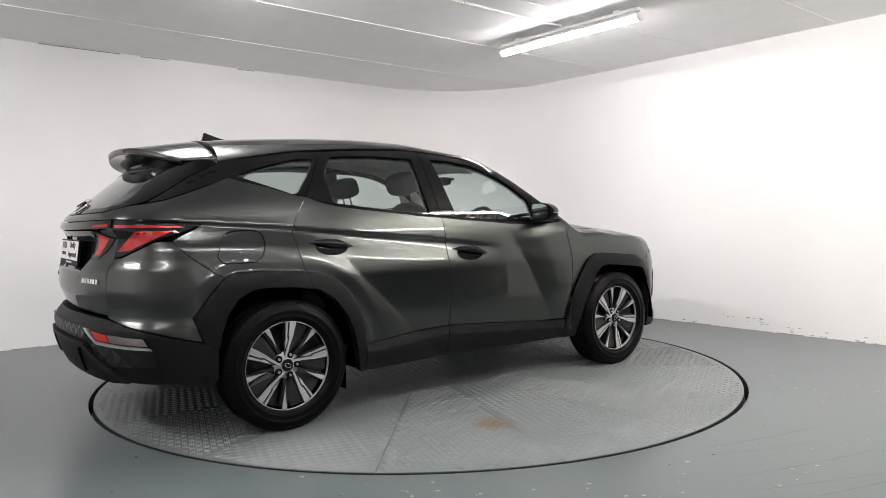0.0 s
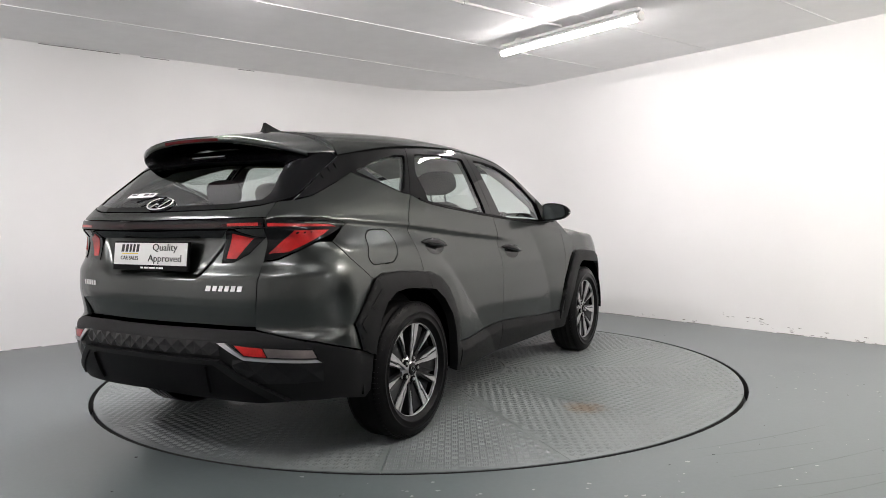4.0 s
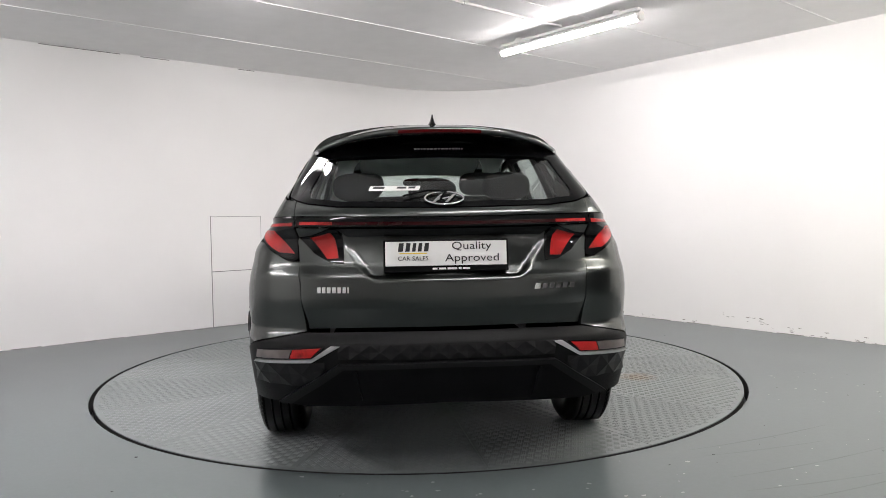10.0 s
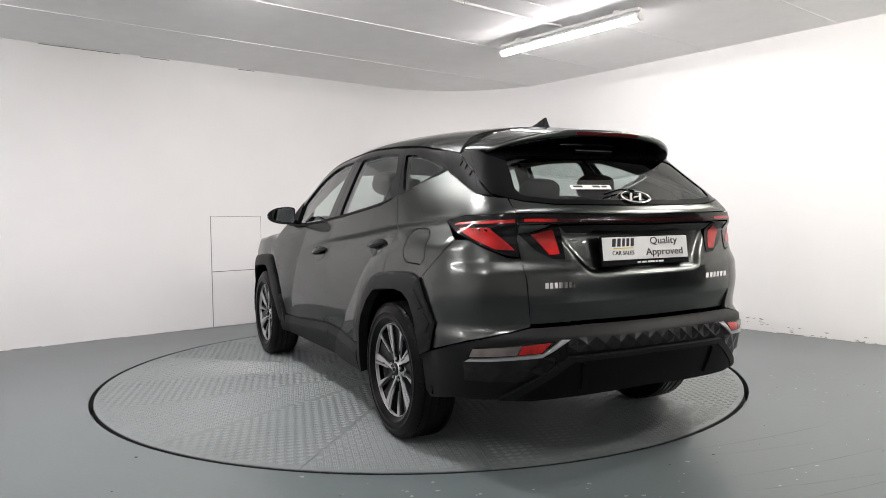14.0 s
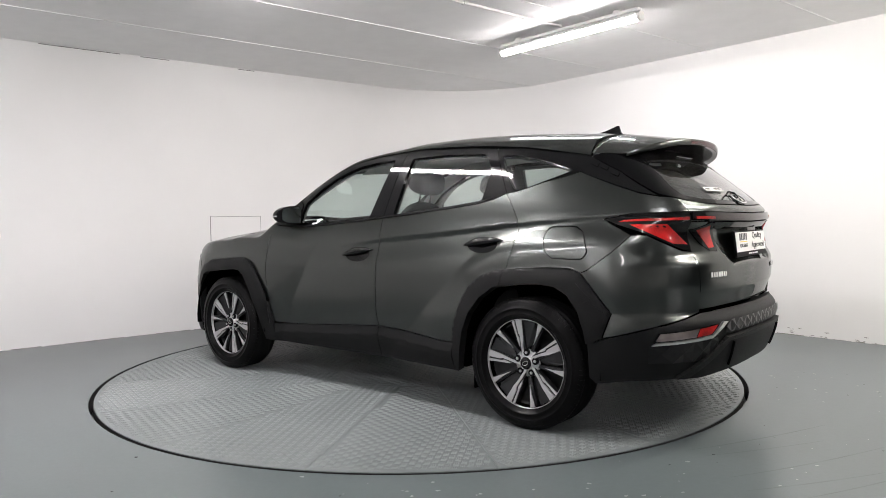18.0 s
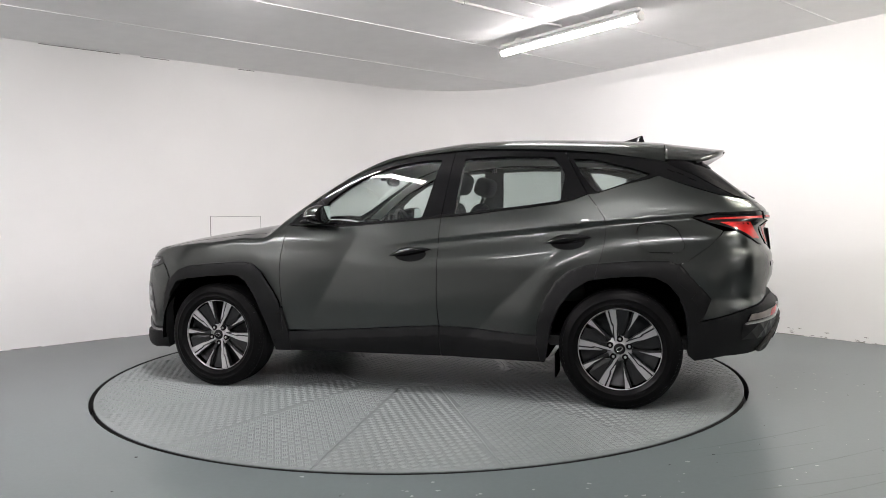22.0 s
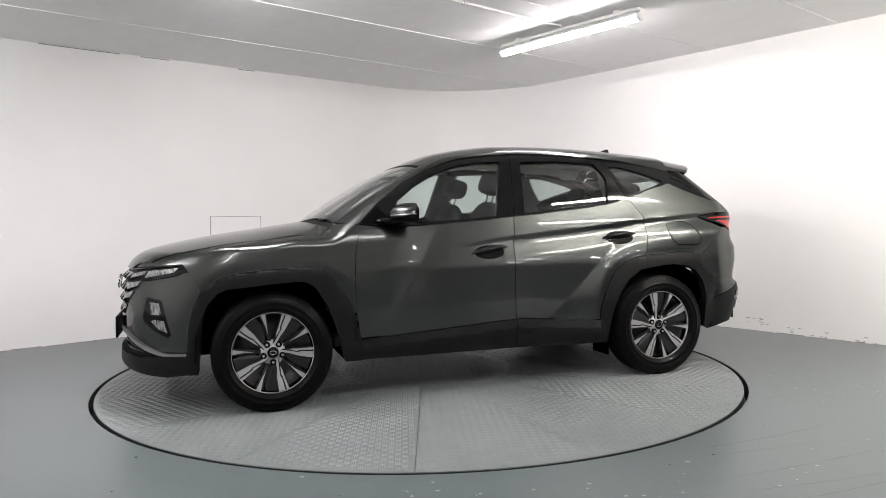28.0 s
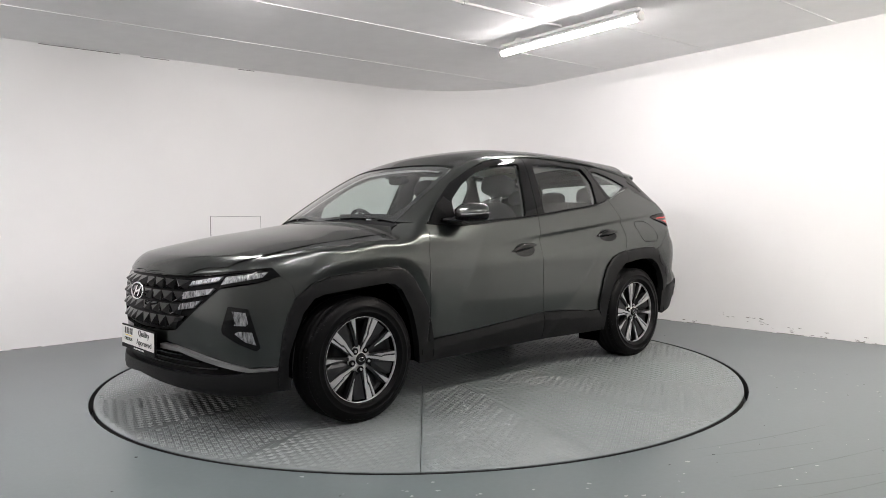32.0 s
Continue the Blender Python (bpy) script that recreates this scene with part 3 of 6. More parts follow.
def outline_gap(x, z, line):
    """The distance from a line of points."""
    best = np.full(np.shape(x), 9.0)
    for (ax, az), (bx, bz) in zip(line, line[1:]):
        dx, dz = bx - ax, bz - az
        t = np.clip(((x - ax) * dx + (z - az) * dz) / (dx * dx + dz * dz), 0, 1)
        best = np.minimum(best, np.hypot(x - ax - t * dx, z - az - t * dz))
    return best


def half_width(x, z):
    """The side, with the flares towards the wheels, the shoulder crease and the tapering ends."""
    s = SIDE_Z(z)
    low = 1 - step(z, 0.98, 1.16)
    dr = (-(x + 0.911) * 0.686 - (z - 0.853) * 0.728)          # behind the slanting crease of the rear door
    s = s + low * 0.082 * (1 - np.exp(-soft(dr, 0.014) / 0.37))
    df = ((x - 0.364) * 0.867 + (z - 0.945) * 0.498)           # before the slanting crease of the front door
    s = s + low * 0.044 * (1 - np.exp(-soft(df, 0.016) / 0.30))
    zc = np.interp(x, [-1.9, -1.704, -1.256, -0.767, -0.234, 0.256, 0.4], [1.142, 1.131, 1.10, 1.051, 1.006, 0.947, 0.935])
    amp = 0.021 * step(-x, -0.30, 0.6)                         # the shoulder crease, growing rearwards
    s = s - amp * step(zc + 0.004 - z, 0.0, 0.034) * (1 - 0.85 * step(zc - z, 0.03, 0.16))
    zf = np.interp(x, [0.36, 0.573, 0.825, 0.995, 1.186, 1.404, 1.6, 1.9], [0.945, 0.987, 1.035, 1.037, 1.028, 1.006, 0.975, 0.915])
    s = s + 0.0012 * step(x, 0.32, 0.6) * np.exp(-((z - zf) / 0.03) ** 2)
    # the skin tucks in over a band round each wheel arch
    s = s - 0.24 * soft(0.058 - np.hypot(outline_gap(x, z, EDGE_R), 0.012), 0.035) - 0.24 * soft(0.046 - np.hypot(outline_gap(x, z, EDGE_F), 0.012), 0.03)
    # below the low crease of the tail the corner turns under
    s = s - 0.12 * np.minimum(soft(0.72 - z, 0.05), 0.08) * step(-x, 1.66, 1.98)
    # narrowing of the roof and ends
    s = s - step(-x, 0.9, 2.2) * (0.050 + 0.065 * step(z, 1.05, 1.5)) - 0.10 * step(x, 1.25, 2.35) - 0.02 * step(x, 0.1, 0.9) * step(z, 1.1, 1.5)
    return s


def body(x, y, z):
    """Below zero inside the car's form, above zero outside."""
    ay = np.abs(y)
    side = ay - half_width(x, z)
    q = ay / 0.626
    rear = REAR_Z(z) + 0.07 * q ** 2 + 0.02 * q ** 6 - x
    p = ay / 0.6
    front = x - FRONT_Z(z) + 0.10 * p ** 2 + 0.025 * p ** 6
    drop = 0.045 + 0.045 * step(-x, -0.35, 0.25) - 0.012 * step(x, 1.0, 1.25)
    top = z - TOP_X(x + 0.05 * q ** 2 * step(x, 0.1, 0.6) * (1 - step(x, 1.3, 1.6))) + drop * q ** 2.6
    f = smax(side, rear, 0.13)
    f = smax(f, front, 0.15)
    return smax(f, top * 0.9, 0.05 - 0.022 * step(x, 0.75, 1.05))


def root(o, d, r0, r1):
    """Where rays from inside the form leave it; o and d are n x 3."""
    a = np.full(len(o), r0)
    b = np.full(len(o), r1)
    for _ in range(34):
        m = (a + b) / 2
        p = o + m[:, None] * d
        inside = body(p[:, 0], p[:, 1], p[:, 2]) < 0
        a, b = np.where(inside, m, a), np.where(inside, b, m)
    return o + ((a + b) / 2)[:, None] * d


def normals(p):
    e = 0.0015
    g = np.stack([body(*(p + e * np.eye(3)[i]).T) - body(*(p - e * np.eye(3)[i]).T) for i in range(3)], 1)
    return g / np.linalg.norm(g, axis=1)[:, None]


PIV_R, PIV_F, FAN = -1.5, 1.3, 0.9


def wrap(uv):
    """Round the car: u runs along the flank, and fans round the ends."""
    u, z = uv[:, 0], uv[:, 1]
    ph = np.where(u < PIV_R, (PIV_R - u) / FAN, np.where(u > PIV_F, (PIV_F - u) / FAN, 0))
    o = np.stack([np.clip(u, PIV_R, PIV_F), 0 * u, z], 1)
    d = np.stack([-np.sin(ph), np.cos(ph), 0 * u], 1)
    return root(o, d, 0.05, 1.6)


def rear_wrap(uv):
    """Round the tail: u from the middle, positive to the car's left."""
    o = np.stack([0 * uv[:, 0] + PIV_R, 0 * uv[:, 0], uv[:, 1]], 1)
    ph = uv[:, 0] / FAN
    return root(o, np.stack([-np.cos(ph), np.sin(ph), 0 * ph], 1), 0.05, 1.6)


def nose_wrap(uv):
    o = np.stack([0 * uv[:, 0] + PIV_F, 0 * uv[:, 0], uv[:, 1]], 1)
    ph = uv[:, 0] / FAN
    return root(o, np.stack([np.cos(ph), np.sin(ph), 0 * ph], 1), 0.05, 1.6)


def top_down(uv):
    o = np.stack([uv[:, 0], uv[:, 1], 0 * uv[:, 0] + 0.5], 1)
    return root(o, np.tile((0.0, 0.0, 1.0), (len(uv), 1)), 0.0, 1.6)


def across(uv):
    """Round the roof's edge: x, and the angle up from the flank."""
    o = np.stack([uv[:, 0], 0 * uv[:, 0], 0 * uv[:, 0] + 1.0], 1)
    return root(o, np.stack([0 * uv[:, 1], np.cos(uv[:, 1]), np.sin(uv[:, 1])], 1), 0.02, 1.5)


# ---- panels cut from that form
from mathutils.geometry import delaunay_2d_cdt


def inset(poly, g):
    """An outline drawn in by g."""
    n = len(poly)
    area = sum(poly[i][0] * poly[(i + 1) % n][1] - poly[(i + 1) % n][0] * poly[i][1] for i in range(n))
    sgn = 1 if area > 0 else -1
    out = []
    for i in range(n):
        a, b, c = (np.array(poly[(i + k) % n], float) for k in (-1, 0, 1))
        e1, e2 = b - a, c - b
        n1 = np.array((-e1[1], e1[0])) / (np.linalg.norm(e1) + 1e-9) * sgn
        n2 = np.array((-e2[1], e2[0])) / (np.linalg.norm(e2) + 1e-9) * sgn
        m = n1 + n2
        out.append(tuple(b + g * m / max(0.5, 1 + n1 @ n2)))
    return out


def rounded(poly, r, sharp=()):
    """An outline with its corners cut round by r."""
    n, out = len(poly), []
    for i in range(n):
        a, b, c = (np.array(poly[(i + k) % n], float) for k in (-1, 0, 1))
        l1, l2 = np.linalg.norm(a - b), np.linalg.norm(c - b)
        if i in sharp:
            out.append(tuple(b))
            continue
        q = min(r, 0.45 * l1, 0.45 * l2)
        p1, p2 = b + (a - b) / l1 * q, b + (c - b) / l2 * q
        for t in (0.0, 0.33, 0.67, 1.0):
            out.append(tuple((1 - t) ** 2 * p1 + 2 * t * (1 - t) * b + t * t * p2))
    return out


def thick(loop, res):
    """A loop with points added so that none lie further apart than res."""
    fine = []
    for i, a in enumerate(loop):
        b = loop[(i + 1) % len(loop)]
        k = max(1, math.ceil(math.hypot(b[0] - a[0], b[1] - a[1]) / res))
        fine += [(a[0] + (b[0] - a[0]) * t / k, a[1] + (b[1] - a[1]) * t / k) for t in range(k)]
    return fine


def patch(loops, res):
    """Fills an outline, and leaves out its holes: points and triangles."""
    pts, edges = [], []
    for loop in loops:
        n = len(pts)
        pts += loop
        edges += [(n + i, n + (i + 1) % len(loop)) for i in range(len(loop))]
    q = np.array(pts)
    x0, y0 = q.min(0)
    x1, y1 = q.max(0)
    h = res * 0.866
    gx, gy = np.meshgrid(np.arange(x0, x1 + res, res), np.arange(y0, y1 + h, h))
    gx = gx + (np.arange(gx.shape[0]) % 2)[:, None] * res / 2
    g = np.stack([gx.ravel(), gy.ravel()], 1)
    near = np.full(len(g), 9.0)
    odd = np.zeros(len(g), bool)
    for i, j in edges:
        (ax, ay), (bx, by) = pts[i], pts[j]
        dx, dy = bx - ax, by - ay
        t = np.clip(((g[:, 0] - ax) * dx + (g[:, 1] - ay) * dy) / (dx * dx + dy * dy + 1e-12), 0, 1)
        near = np.minimum(near, np.hypot(g[:, 0] - ax - t * dx, g[:, 1] - ay - t * dy))
        if ay != by:
            odd ^= ((ay > g[:, 1]) != (by > g[:, 1])) & (g[:, 0] < ax + (g[:, 1] - ay) * dx / (by - ay))
    g = g[odd & (near > res * 0.4)]
    vs = [Vector(v) for v in pts] + [Vector(v) for v in g.tolist()]
    out, _, faces, *_ = delaunay_2d_cdt(vs, edges, [], 1, 1e-6)
    out = np.array([(v.x, v.y) for v in out])
    tri = np.array([f[:3] for f in faces])
    c = out[tri].mean(1)
    odd = np.zeros(len(c), bool)
    for i, j in edges:
        (ax, ay), (bx, by) = pts[i], pts[j]
        if ay != by:
            odd ^= ((ay > c[:, 1]) != (by > c[:, 1])) & (c[:, 0] < ax + (c[:, 1] - ay) * (bx - ax) / (by - ay))
    return out.tolist(), tri[odd].tolist()


def panel(name, form, poly, material, parent, off=0.0, depth=0.02, res=0.03, gap=0.002, flip=False, label="", shape=None):
    """One sheet of the car's skin: the outline laid on the form, off proud of it, with edges turned in by depth.
    shape(uv) may add to off point by point. flip: the twin on the car's other side."""
    loops = list(poly) if isinstance(poly, tuple) else [poly]
    if gap:
        loops = [inset(l, gap if k == 0 else -gap) for k, l in enumerate(loops)]
    pts, loops = patch([thick(l, res) for l in loops], res)
    uv = np.array(pts)
    p = form(uv)
    n = normals(p)
    o = np.full(len(p), off)
    if shape is not None:
        o = o + shape(uv)
        pe, oe = [], []
        for ax in (0, 1):
            d = np.zeros((1, 2))
            d[0, ax] = 0.002
            pe.append(form(uv + d))
            oe.append(shape(uv + d) + off)
        q = p + o[:, None] * n
        t1 = pe[0] + oe[0][:, None] * normals(pe[0]) - q
        t2 = pe[1] + oe[1][:, None] * normals(pe[1]) - q
        m = np.cross(t1, t2)
        m /= np.linalg.norm(m, axis=1)[:, None] + 1e-12
        m *= np.sign((m * n).sum(1))[:, None]
        p, n = q, m
    else:
        p = p + o[:, None] * n
    # wind the faces outward
    loops2 = []
    for l in loops:
        v = np.zeros(3)
        for k in range(len(l)):
            v += np.cross(p[l[k]], p[l[(k + 1) % len(l)]])
        loops2.append(l if v @ n[l].mean(0) > 0 else l[::-1])
    count = {}
    for l in loops2:
        for k in range(len(l)):
            e = (l[k], l[(k + 1) % len(l)])
            count[e] = count.get(e, 0) + 1
    rim = [e for e in count if (e[1], e[0]) not in count]
    verts, norms, faces = list(p), list(n), list(loops2)

    def back(i, w):
        base = len(verts)
        verts.extend((p[i], p[i] - depth * n[i]))
        norms.extend((w, w))
        return base
    for i, j in rim:
        w = np.cross(p[j] - p[i], n[i])
        w = w / (np.linalg.norm(w) + 1e-12)
        bi, bj = back(i, w), back(j, w)
        faces.append((bj, bi, bi + 1, bj + 1))
    v = np.array(verts)
    nn = np.array(norms)
    if flip:
        v[:, 1] *= -1
        nn[:, 1] *= -1
        faces = [f[::-1] for f in faces]
    v[:, 0] += CAR_X
    v[:, 1] += CAR_Y
    me = bpy.data.meshes.new(name)
    me.from_pydata(v.tolist(), [], [list(f) for f in faces])
    for f in me.polygons:
        f.use_smooth = True
    me.normals_split_custom_set_from_vertices(nn.tolist())
    me.materials.append(material)
    ob = new(name, me)
    ob.parent = parent
    if label:
        ob["label"] = label
    return ob


def both(name, poly, material, parent, **kw):
    """The same sheet on the car's left and right."""
    a = panel(name, kw.pop("form", wrap), poly, material, parent, **kw)
    me = a.data.copy()
    b = new(name, me)
    b.parent = parent
    mirror_mesh(me)
    if kw.get("label"):
        b["label"] = kw["label"]
    return a, b


def mirror_mesh(me):
    """Turns a mesh of the left side into its twin on the right."""
    n = len(me.vertices)
    nn = [None] * n
    for l in me.loops:
        nn[l.vertex_index] = me.corner_normals[l.index].vector.copy()
    co = np.empty(n * 3)
    me.vertices.foreach_get("co", co)
    co = co.reshape(-1, 3)
    co[:, 1] = 2 * CAR_Y - co[:, 1]
    me.vertices.foreach_set("co", co.ravel())
    me.flip_normals()
    me.normals_split_custom_set_from_vertices([(v.x, -v.y, v.z) if v else (0, 0, 1) for v in nn])
    me.update()


CAR_X, CAR_Y = -0.1508, 0.0082


# ---- the car
car = new("car")
tagged(car, "dark grey-green metallic five-door family car with black plastic cladding", "car")


def cpart(name, bm, material, parent, label="", smooth=False):
    """A part built in the car's own measures."""
    bmesh.ops.translate(bm, vec=(CAR_X, CAR_Y, 0), verts=bm.verts)
    return part(name, bm, material, parent, label, smooth)


def mirrored_y(half):
    """A whole plan outline (x, y) from its left half, listed from the middle to the middle."""
    return half + [(a, -b) for a, b in half[::-1] if abs(b) > 1e-6]


def to_turn(p):
    """Points on the flank as (x, angle up) for across()."""
    return [(float(x), math.atan2(z - 1.0, abs(y))) for x, y, z in p]


def mirrored(half):
    """A whole outline from its left half, listed from the middle to the middle."""
    return half + [(-a, b) for a, b in half[::-1] if abs(a) > 1e-6]


def ring(outer, inner):
    """An outline with a hole."""
    return (outer, inner)


BELT = [(0.80, 1.096), (0.665, 1.087), (0.521, 1.081), (0.304, 1.089), (0.124, 1.104), (-0.058, 1.116), (-0.248, 1.134), (-0.421, 1.148), (-0.603, 1.168), (-0.785, 1.186), (-0.968, 1.208), (-1.078, 1.232)]
SEAM_A = [(0.79, 1.098), (0.817, 1.022), (0.837, 0.916), (0.847, 0.773), (0.838, 0.559), (0.813, 0.40)]
SEAM_B = [(-0.248, 1.134), (-0.235, 0.971), (-0.230, 0.792), (-0.228, 0.648), (-0.233, 0.504), (-0.240, 0.457)]
SEAM_C = [(-1.152, 1.262), (-1.200, 1.200), (-1.252, 1.120), (-1.264, 1.063), (-1.257, 0.973), (-1.235, 0.883), (-1.222, 0.850)]
RAIL = [(0.80, 1.096), (0.684, 1.231), (0.495, 1.363), (0.306, 1.45), (0.118, 1.513), (-0.07, 1.544), (-0.258, 1.557), (-0.446, 1.564), (-0.823, 1.548), (-1.0, 1.532)]
RAIL_TURN = [(0.84, 0.105), (0.798, 0.125), (0.668, 0.291), (0.49, 0.477), (0.305, 0.591), (0.118, 0.682), (-0.071, 0.738), (-0.261, 0.754), (-0.452, 0.768), (-0.829, 0.738), (-1.206, 0.696), (-1.396, 0.664), (-1.60, 0.632)]
ROOF_TURN = [(-1.60, 0.86), (-1.2, 0.89), (-0.6, 0.92), (-0.1, 0.90), (0.15, 0.83), (0.335, 0.72)]
SCREEN_TURN = [(0.335, 0.70), (0.45, 0.60), (0.6, 0.47), (0.78, 0.31), (0.93, 0.165)]
SILL_TOP = [(-0.856, 0.42), (-0.767, 0.422), (-0.586, 0.436), (-0.406, 0.45), (-0.240, 0.457), (-0.046, 0.446), (0.313, 0.42), (0.599, 0.403), (0.813, 0.39)]
i_c = EDGE_R.index((-1.222, 0.850))
FINE = 0.014
EDGE_FU = EDGE_F[:11] + [(1.721, 0.728), (1.758, 0.647), (1.786, 0.541), (1.80, 0.434), (1.813, 0.356)]

# sheet metal
both("front_door", BELT[:7] + SEAM_B[1:-1] + [(-0.240, 0.457), (-0.046, 0.446), (0.313, 0.42), (0.599, 0.403)] + SEAM_A[::-1][:-1], PAINT, car, res=FINE)
both("rear_door", BELT[6:] + SEAM_C + EDGE_R[:i_c][::-1] + SILL_TOP[1:5] + SEAM_B[::-1][1:-1], PAINT, car, res=FINE)
QUARTER = [SEAM_C[0], (-1.212, 1.268), (-1.365, 1.316), (-1.585, 1.366), (-1.814, 1.292), (-1.97, 1.24), (-2.065, 1.222), (-2.146, 1.215), (-2.185, 1.169), (-2.199, 1.147), (-1.93, 1.141), (-1.80, 1.122), (-1.772, 1.113), (-1.80, 1.10), (-1.86, 1.07), (-1.918, 1.035), (-1.827, 0.95), (-1.71, 0.862), (-1.675, 0.848)] + EDGE_R[i_c:i_c + 4][::-1] + SEAM_C[::-1][1:-1]
FLAP = rounded([(-1.447, 1.067), (-1.479, 1.081), (-1.621, 1.079), (-1.675, 1.049), (-1.709, 0.947), (-1.676, 0.912), (-1.502, 0.915), (-1.458, 0.951), (-1.435, 1.024)], 0.02)
both("rear_wing", ring(QUARTER, FLAP), PAINT, car, res=FINE)
both("rear_corner", [(-1.918, 1.035), (-1.99, 1.034), (-2.062, 0.998), (-2.157, 0.957), (-2.217, 0.950), (-2.243, 0.866), (-2.252, 0.744), (-2.256, 0.655), (-2.015, 0.60), (-1.785, 0.53), (-1.83, 0.655), (-1.76, 0.745), (-1.675, 0.848), (-1.71, 0.862), (-1.827, 0.95)], PAINT, car, res=FINE)
HOOD = [(2.181, 0.0), (2.162, 0.273), (2.13, 0.424), (2.01, 0.638), (1.865, 0.728), (1.74, 0.735), (1.552, 0.738), (1.314, 0.742), (1.142, 0.745), (1.02, 0.745), (0.965, 0.69), (1.03, 0.45), (1.06, 0.2), (1.065, 0.0)]
panel("bonnet", top_down, mirrored_y(HOOD), PAINT, car, res=0.03)
WING_LOW = SEAM_A[1:5] + [(0.853, 0.553)] + EDGE_FU[2:12] + [(1.74, 0.80), (1.789, 0.838)]
WING_TOP = [(1.868, 0.733), (1.74, 0.739), (1.552, 0.742), (1.314, 0.746), (1.142, 0.749), (1.02, 0.749), (0.962, 0.70), (0.92, 0.715)]
both("front_wing", to_turn(wrap(np.array(WING_LOW))) + to_turn(top_down(np.array(WING_TOP))) + to_turn(wrap(np.array([(0.83, 1.098), (0.79, 1.098)]))), PAINT, car, form=across, res=FINE)
both("wing_corner", [(1.40, 0.836), (1.542, 0.815), (1.631, 0.785), (1.70, 0.72), (1.76, 0.70), (1.83, 0.80), (1.84, 0.862), (1.80, 0.88), (1.60, 0.90), (1.40, 0.90)], PAINT, car, off=-0.006, depth=0.004, res=0.02, gap=0)
both("cant_rail", RAIL_TURN + ROOF_TURN + SCREEN_TURN, PAINT, car, form=across, res=0.025)
panel("roof", across, ROOF_TURN + [(0.355, 1.1), (0.365, math.pi / 2), (0.355, math.pi - 1.1)] + [(a, math.pi - b) for a, b in ROOF_TURN[::-1]], PAINT, car, res=0.03)
# plastic round the wheels and along the sills
INNER_F = [(0.91, 0.267), (0.936, 0.382), (0.969, 0.491), (1.019, 0.617), (1.087, 0.725), (1.139, 0.761), (1.192, 0.769), (1.368, 0.758), (1.58, 0.736), (1.633, 0.716), (1.688, 0.646), (1.726, 0.54), (1.741, 0.397), (1.76, 0.25)]
INNER_R = [(-0.906, 0.262), (-0.925, 0.386), (-0.95, 0.494), (-0.998, 0.601), (-1.07, 0.69), (-1.161, 0.75), (-1.20, 0.757), (-1.305, 0.772), (-1.449, 0.781), (-1.54, 0.772), (-1.612, 0.735), (-1.667, 0.662), (-1.70, 0.56), (-1.708, 0.50)]


def lip(edge):
    """The plastic stands proud in a flat band and rolls in at its outer edge."""
    return lambda uv: 0.007 * np.clip(outline_gap(uv[:, 0], uv[:, 1], edge) / 0.012, 0, 1)


both("front_arch_trim", [(0.80, 0.265), (0.806, 0.395)] + EDGE_FU[1:] + [(1.81, 0.25)] + INNER_F[::-1], CLAD, car, off=0.012, depth=0.05, res=FINE, gap=0.0005, shape=lip(EDGE_FU), label="dark grey moulded plastic arch trim")
both("rear_arch_trim", EDGE_R[i_c:] + [(-1.72, 0.50)] + INNER_R[6:][::-1], CLAD, car, off=0.008, depth=0.05, res=FINE, gap=0.0005, shape=lip(EDGE_R), label="dark grey moulded plastic arch trim")
both("door_arch_trim", EDGE_R[:i_c + 1][::-1] + [(-0.862, 0.36), (-0.88, 0.262)] + INNER_R[:7], CLAD, car, off=0.008, depth=0.05, res=FINE, gap=0.0015, shape=lip(EDGE_R), label="dark grey moulded plastic arch trim")


def sill_form(uv):
    d = np.interp(uv[:, 0], [-0.86, -0.24, 0.8], [0.42, 0.457, 0.39]) - uv[:, 1]
    return 0.016 * np.clip(d / 0.055, 0, 1) - 0.10 * np.clip(d - 0.09, 0, 1)


both("sill_trim", SILL_TOP[4:] + [(0.806, 0.39), (0.80, 0.265), (-0.243, 0.262)], CLAD, car, off=0.004, depth=0.05, res=FINE, shape=sill_form, label="dark grey plastic sill moulding")
both("sill_trim", SILL_TOP[:5] + [(-0.243, 0.262), (-0.88, 0.262), (-0.862, 0.36)], CLAD, car, off=0.004, depth=0.05, res=FINE, shape=sill_form, label="dark grey plastic sill moulding")


def arch_ribs():
    """The two stamped boxes at the rear of each arch trim."""
    for edge in ([(-1.655, 0.80), (-1.745, 0.715), (-1.705, 0.700), (-1.655, 0.745)], [(-1.752, 0.70), (-1.803, 0.655), (-1.772, 0.60), (-1.722, 0.655)],
                 [(1.02, 0.795), (0.955, 0.70), (0.985, 0.69), (1.045, 0.775)], [(0.945, 0.685), (0.885, 0.585), (0.915, 0.575), (0.972, 0.665)]):
        both("rib_box", edge, CLAD, car, off=0.0185, depth=0.008, res=0.03, gap=0.004)


arch_ribs()

# side windows: gloss frames with panes behind
WIN_F = rounded([(0.56, 1.113), (0.303, 1.114), (0.087, 1.125), (-0.12, 1.14), (-0.14, 1.206), (-0.198, 1.448), (-0.219, 1.51), (-0.069, 1.504), (0.081, 1.483), (0.193, 1.449), (0.304, 1.405), (0.414, 1.343), (0.54, 1.245)], 0.015)
WIN_R = rounded([(-0.331, 1.159), (-0.351, 1.332), (-0.369, 1.508), (-0.633, 1.516), (-0.941, 1.501), (-0.983, 1.446), (-1.014, 1.392), (-0.986, 1.209), (-0.789, 1.189)], 0.015)
WIN_Q = rounded([(-1.06, 1.483), (-1.162, 1.478), (-1.274, 1.452), (-1.386, 1.421), (-1.52, 1.377), (-1.365, 1.325), (-1.225, 1.277), (-1.19, 1.29), (-1.115, 1.39)], 0.012)
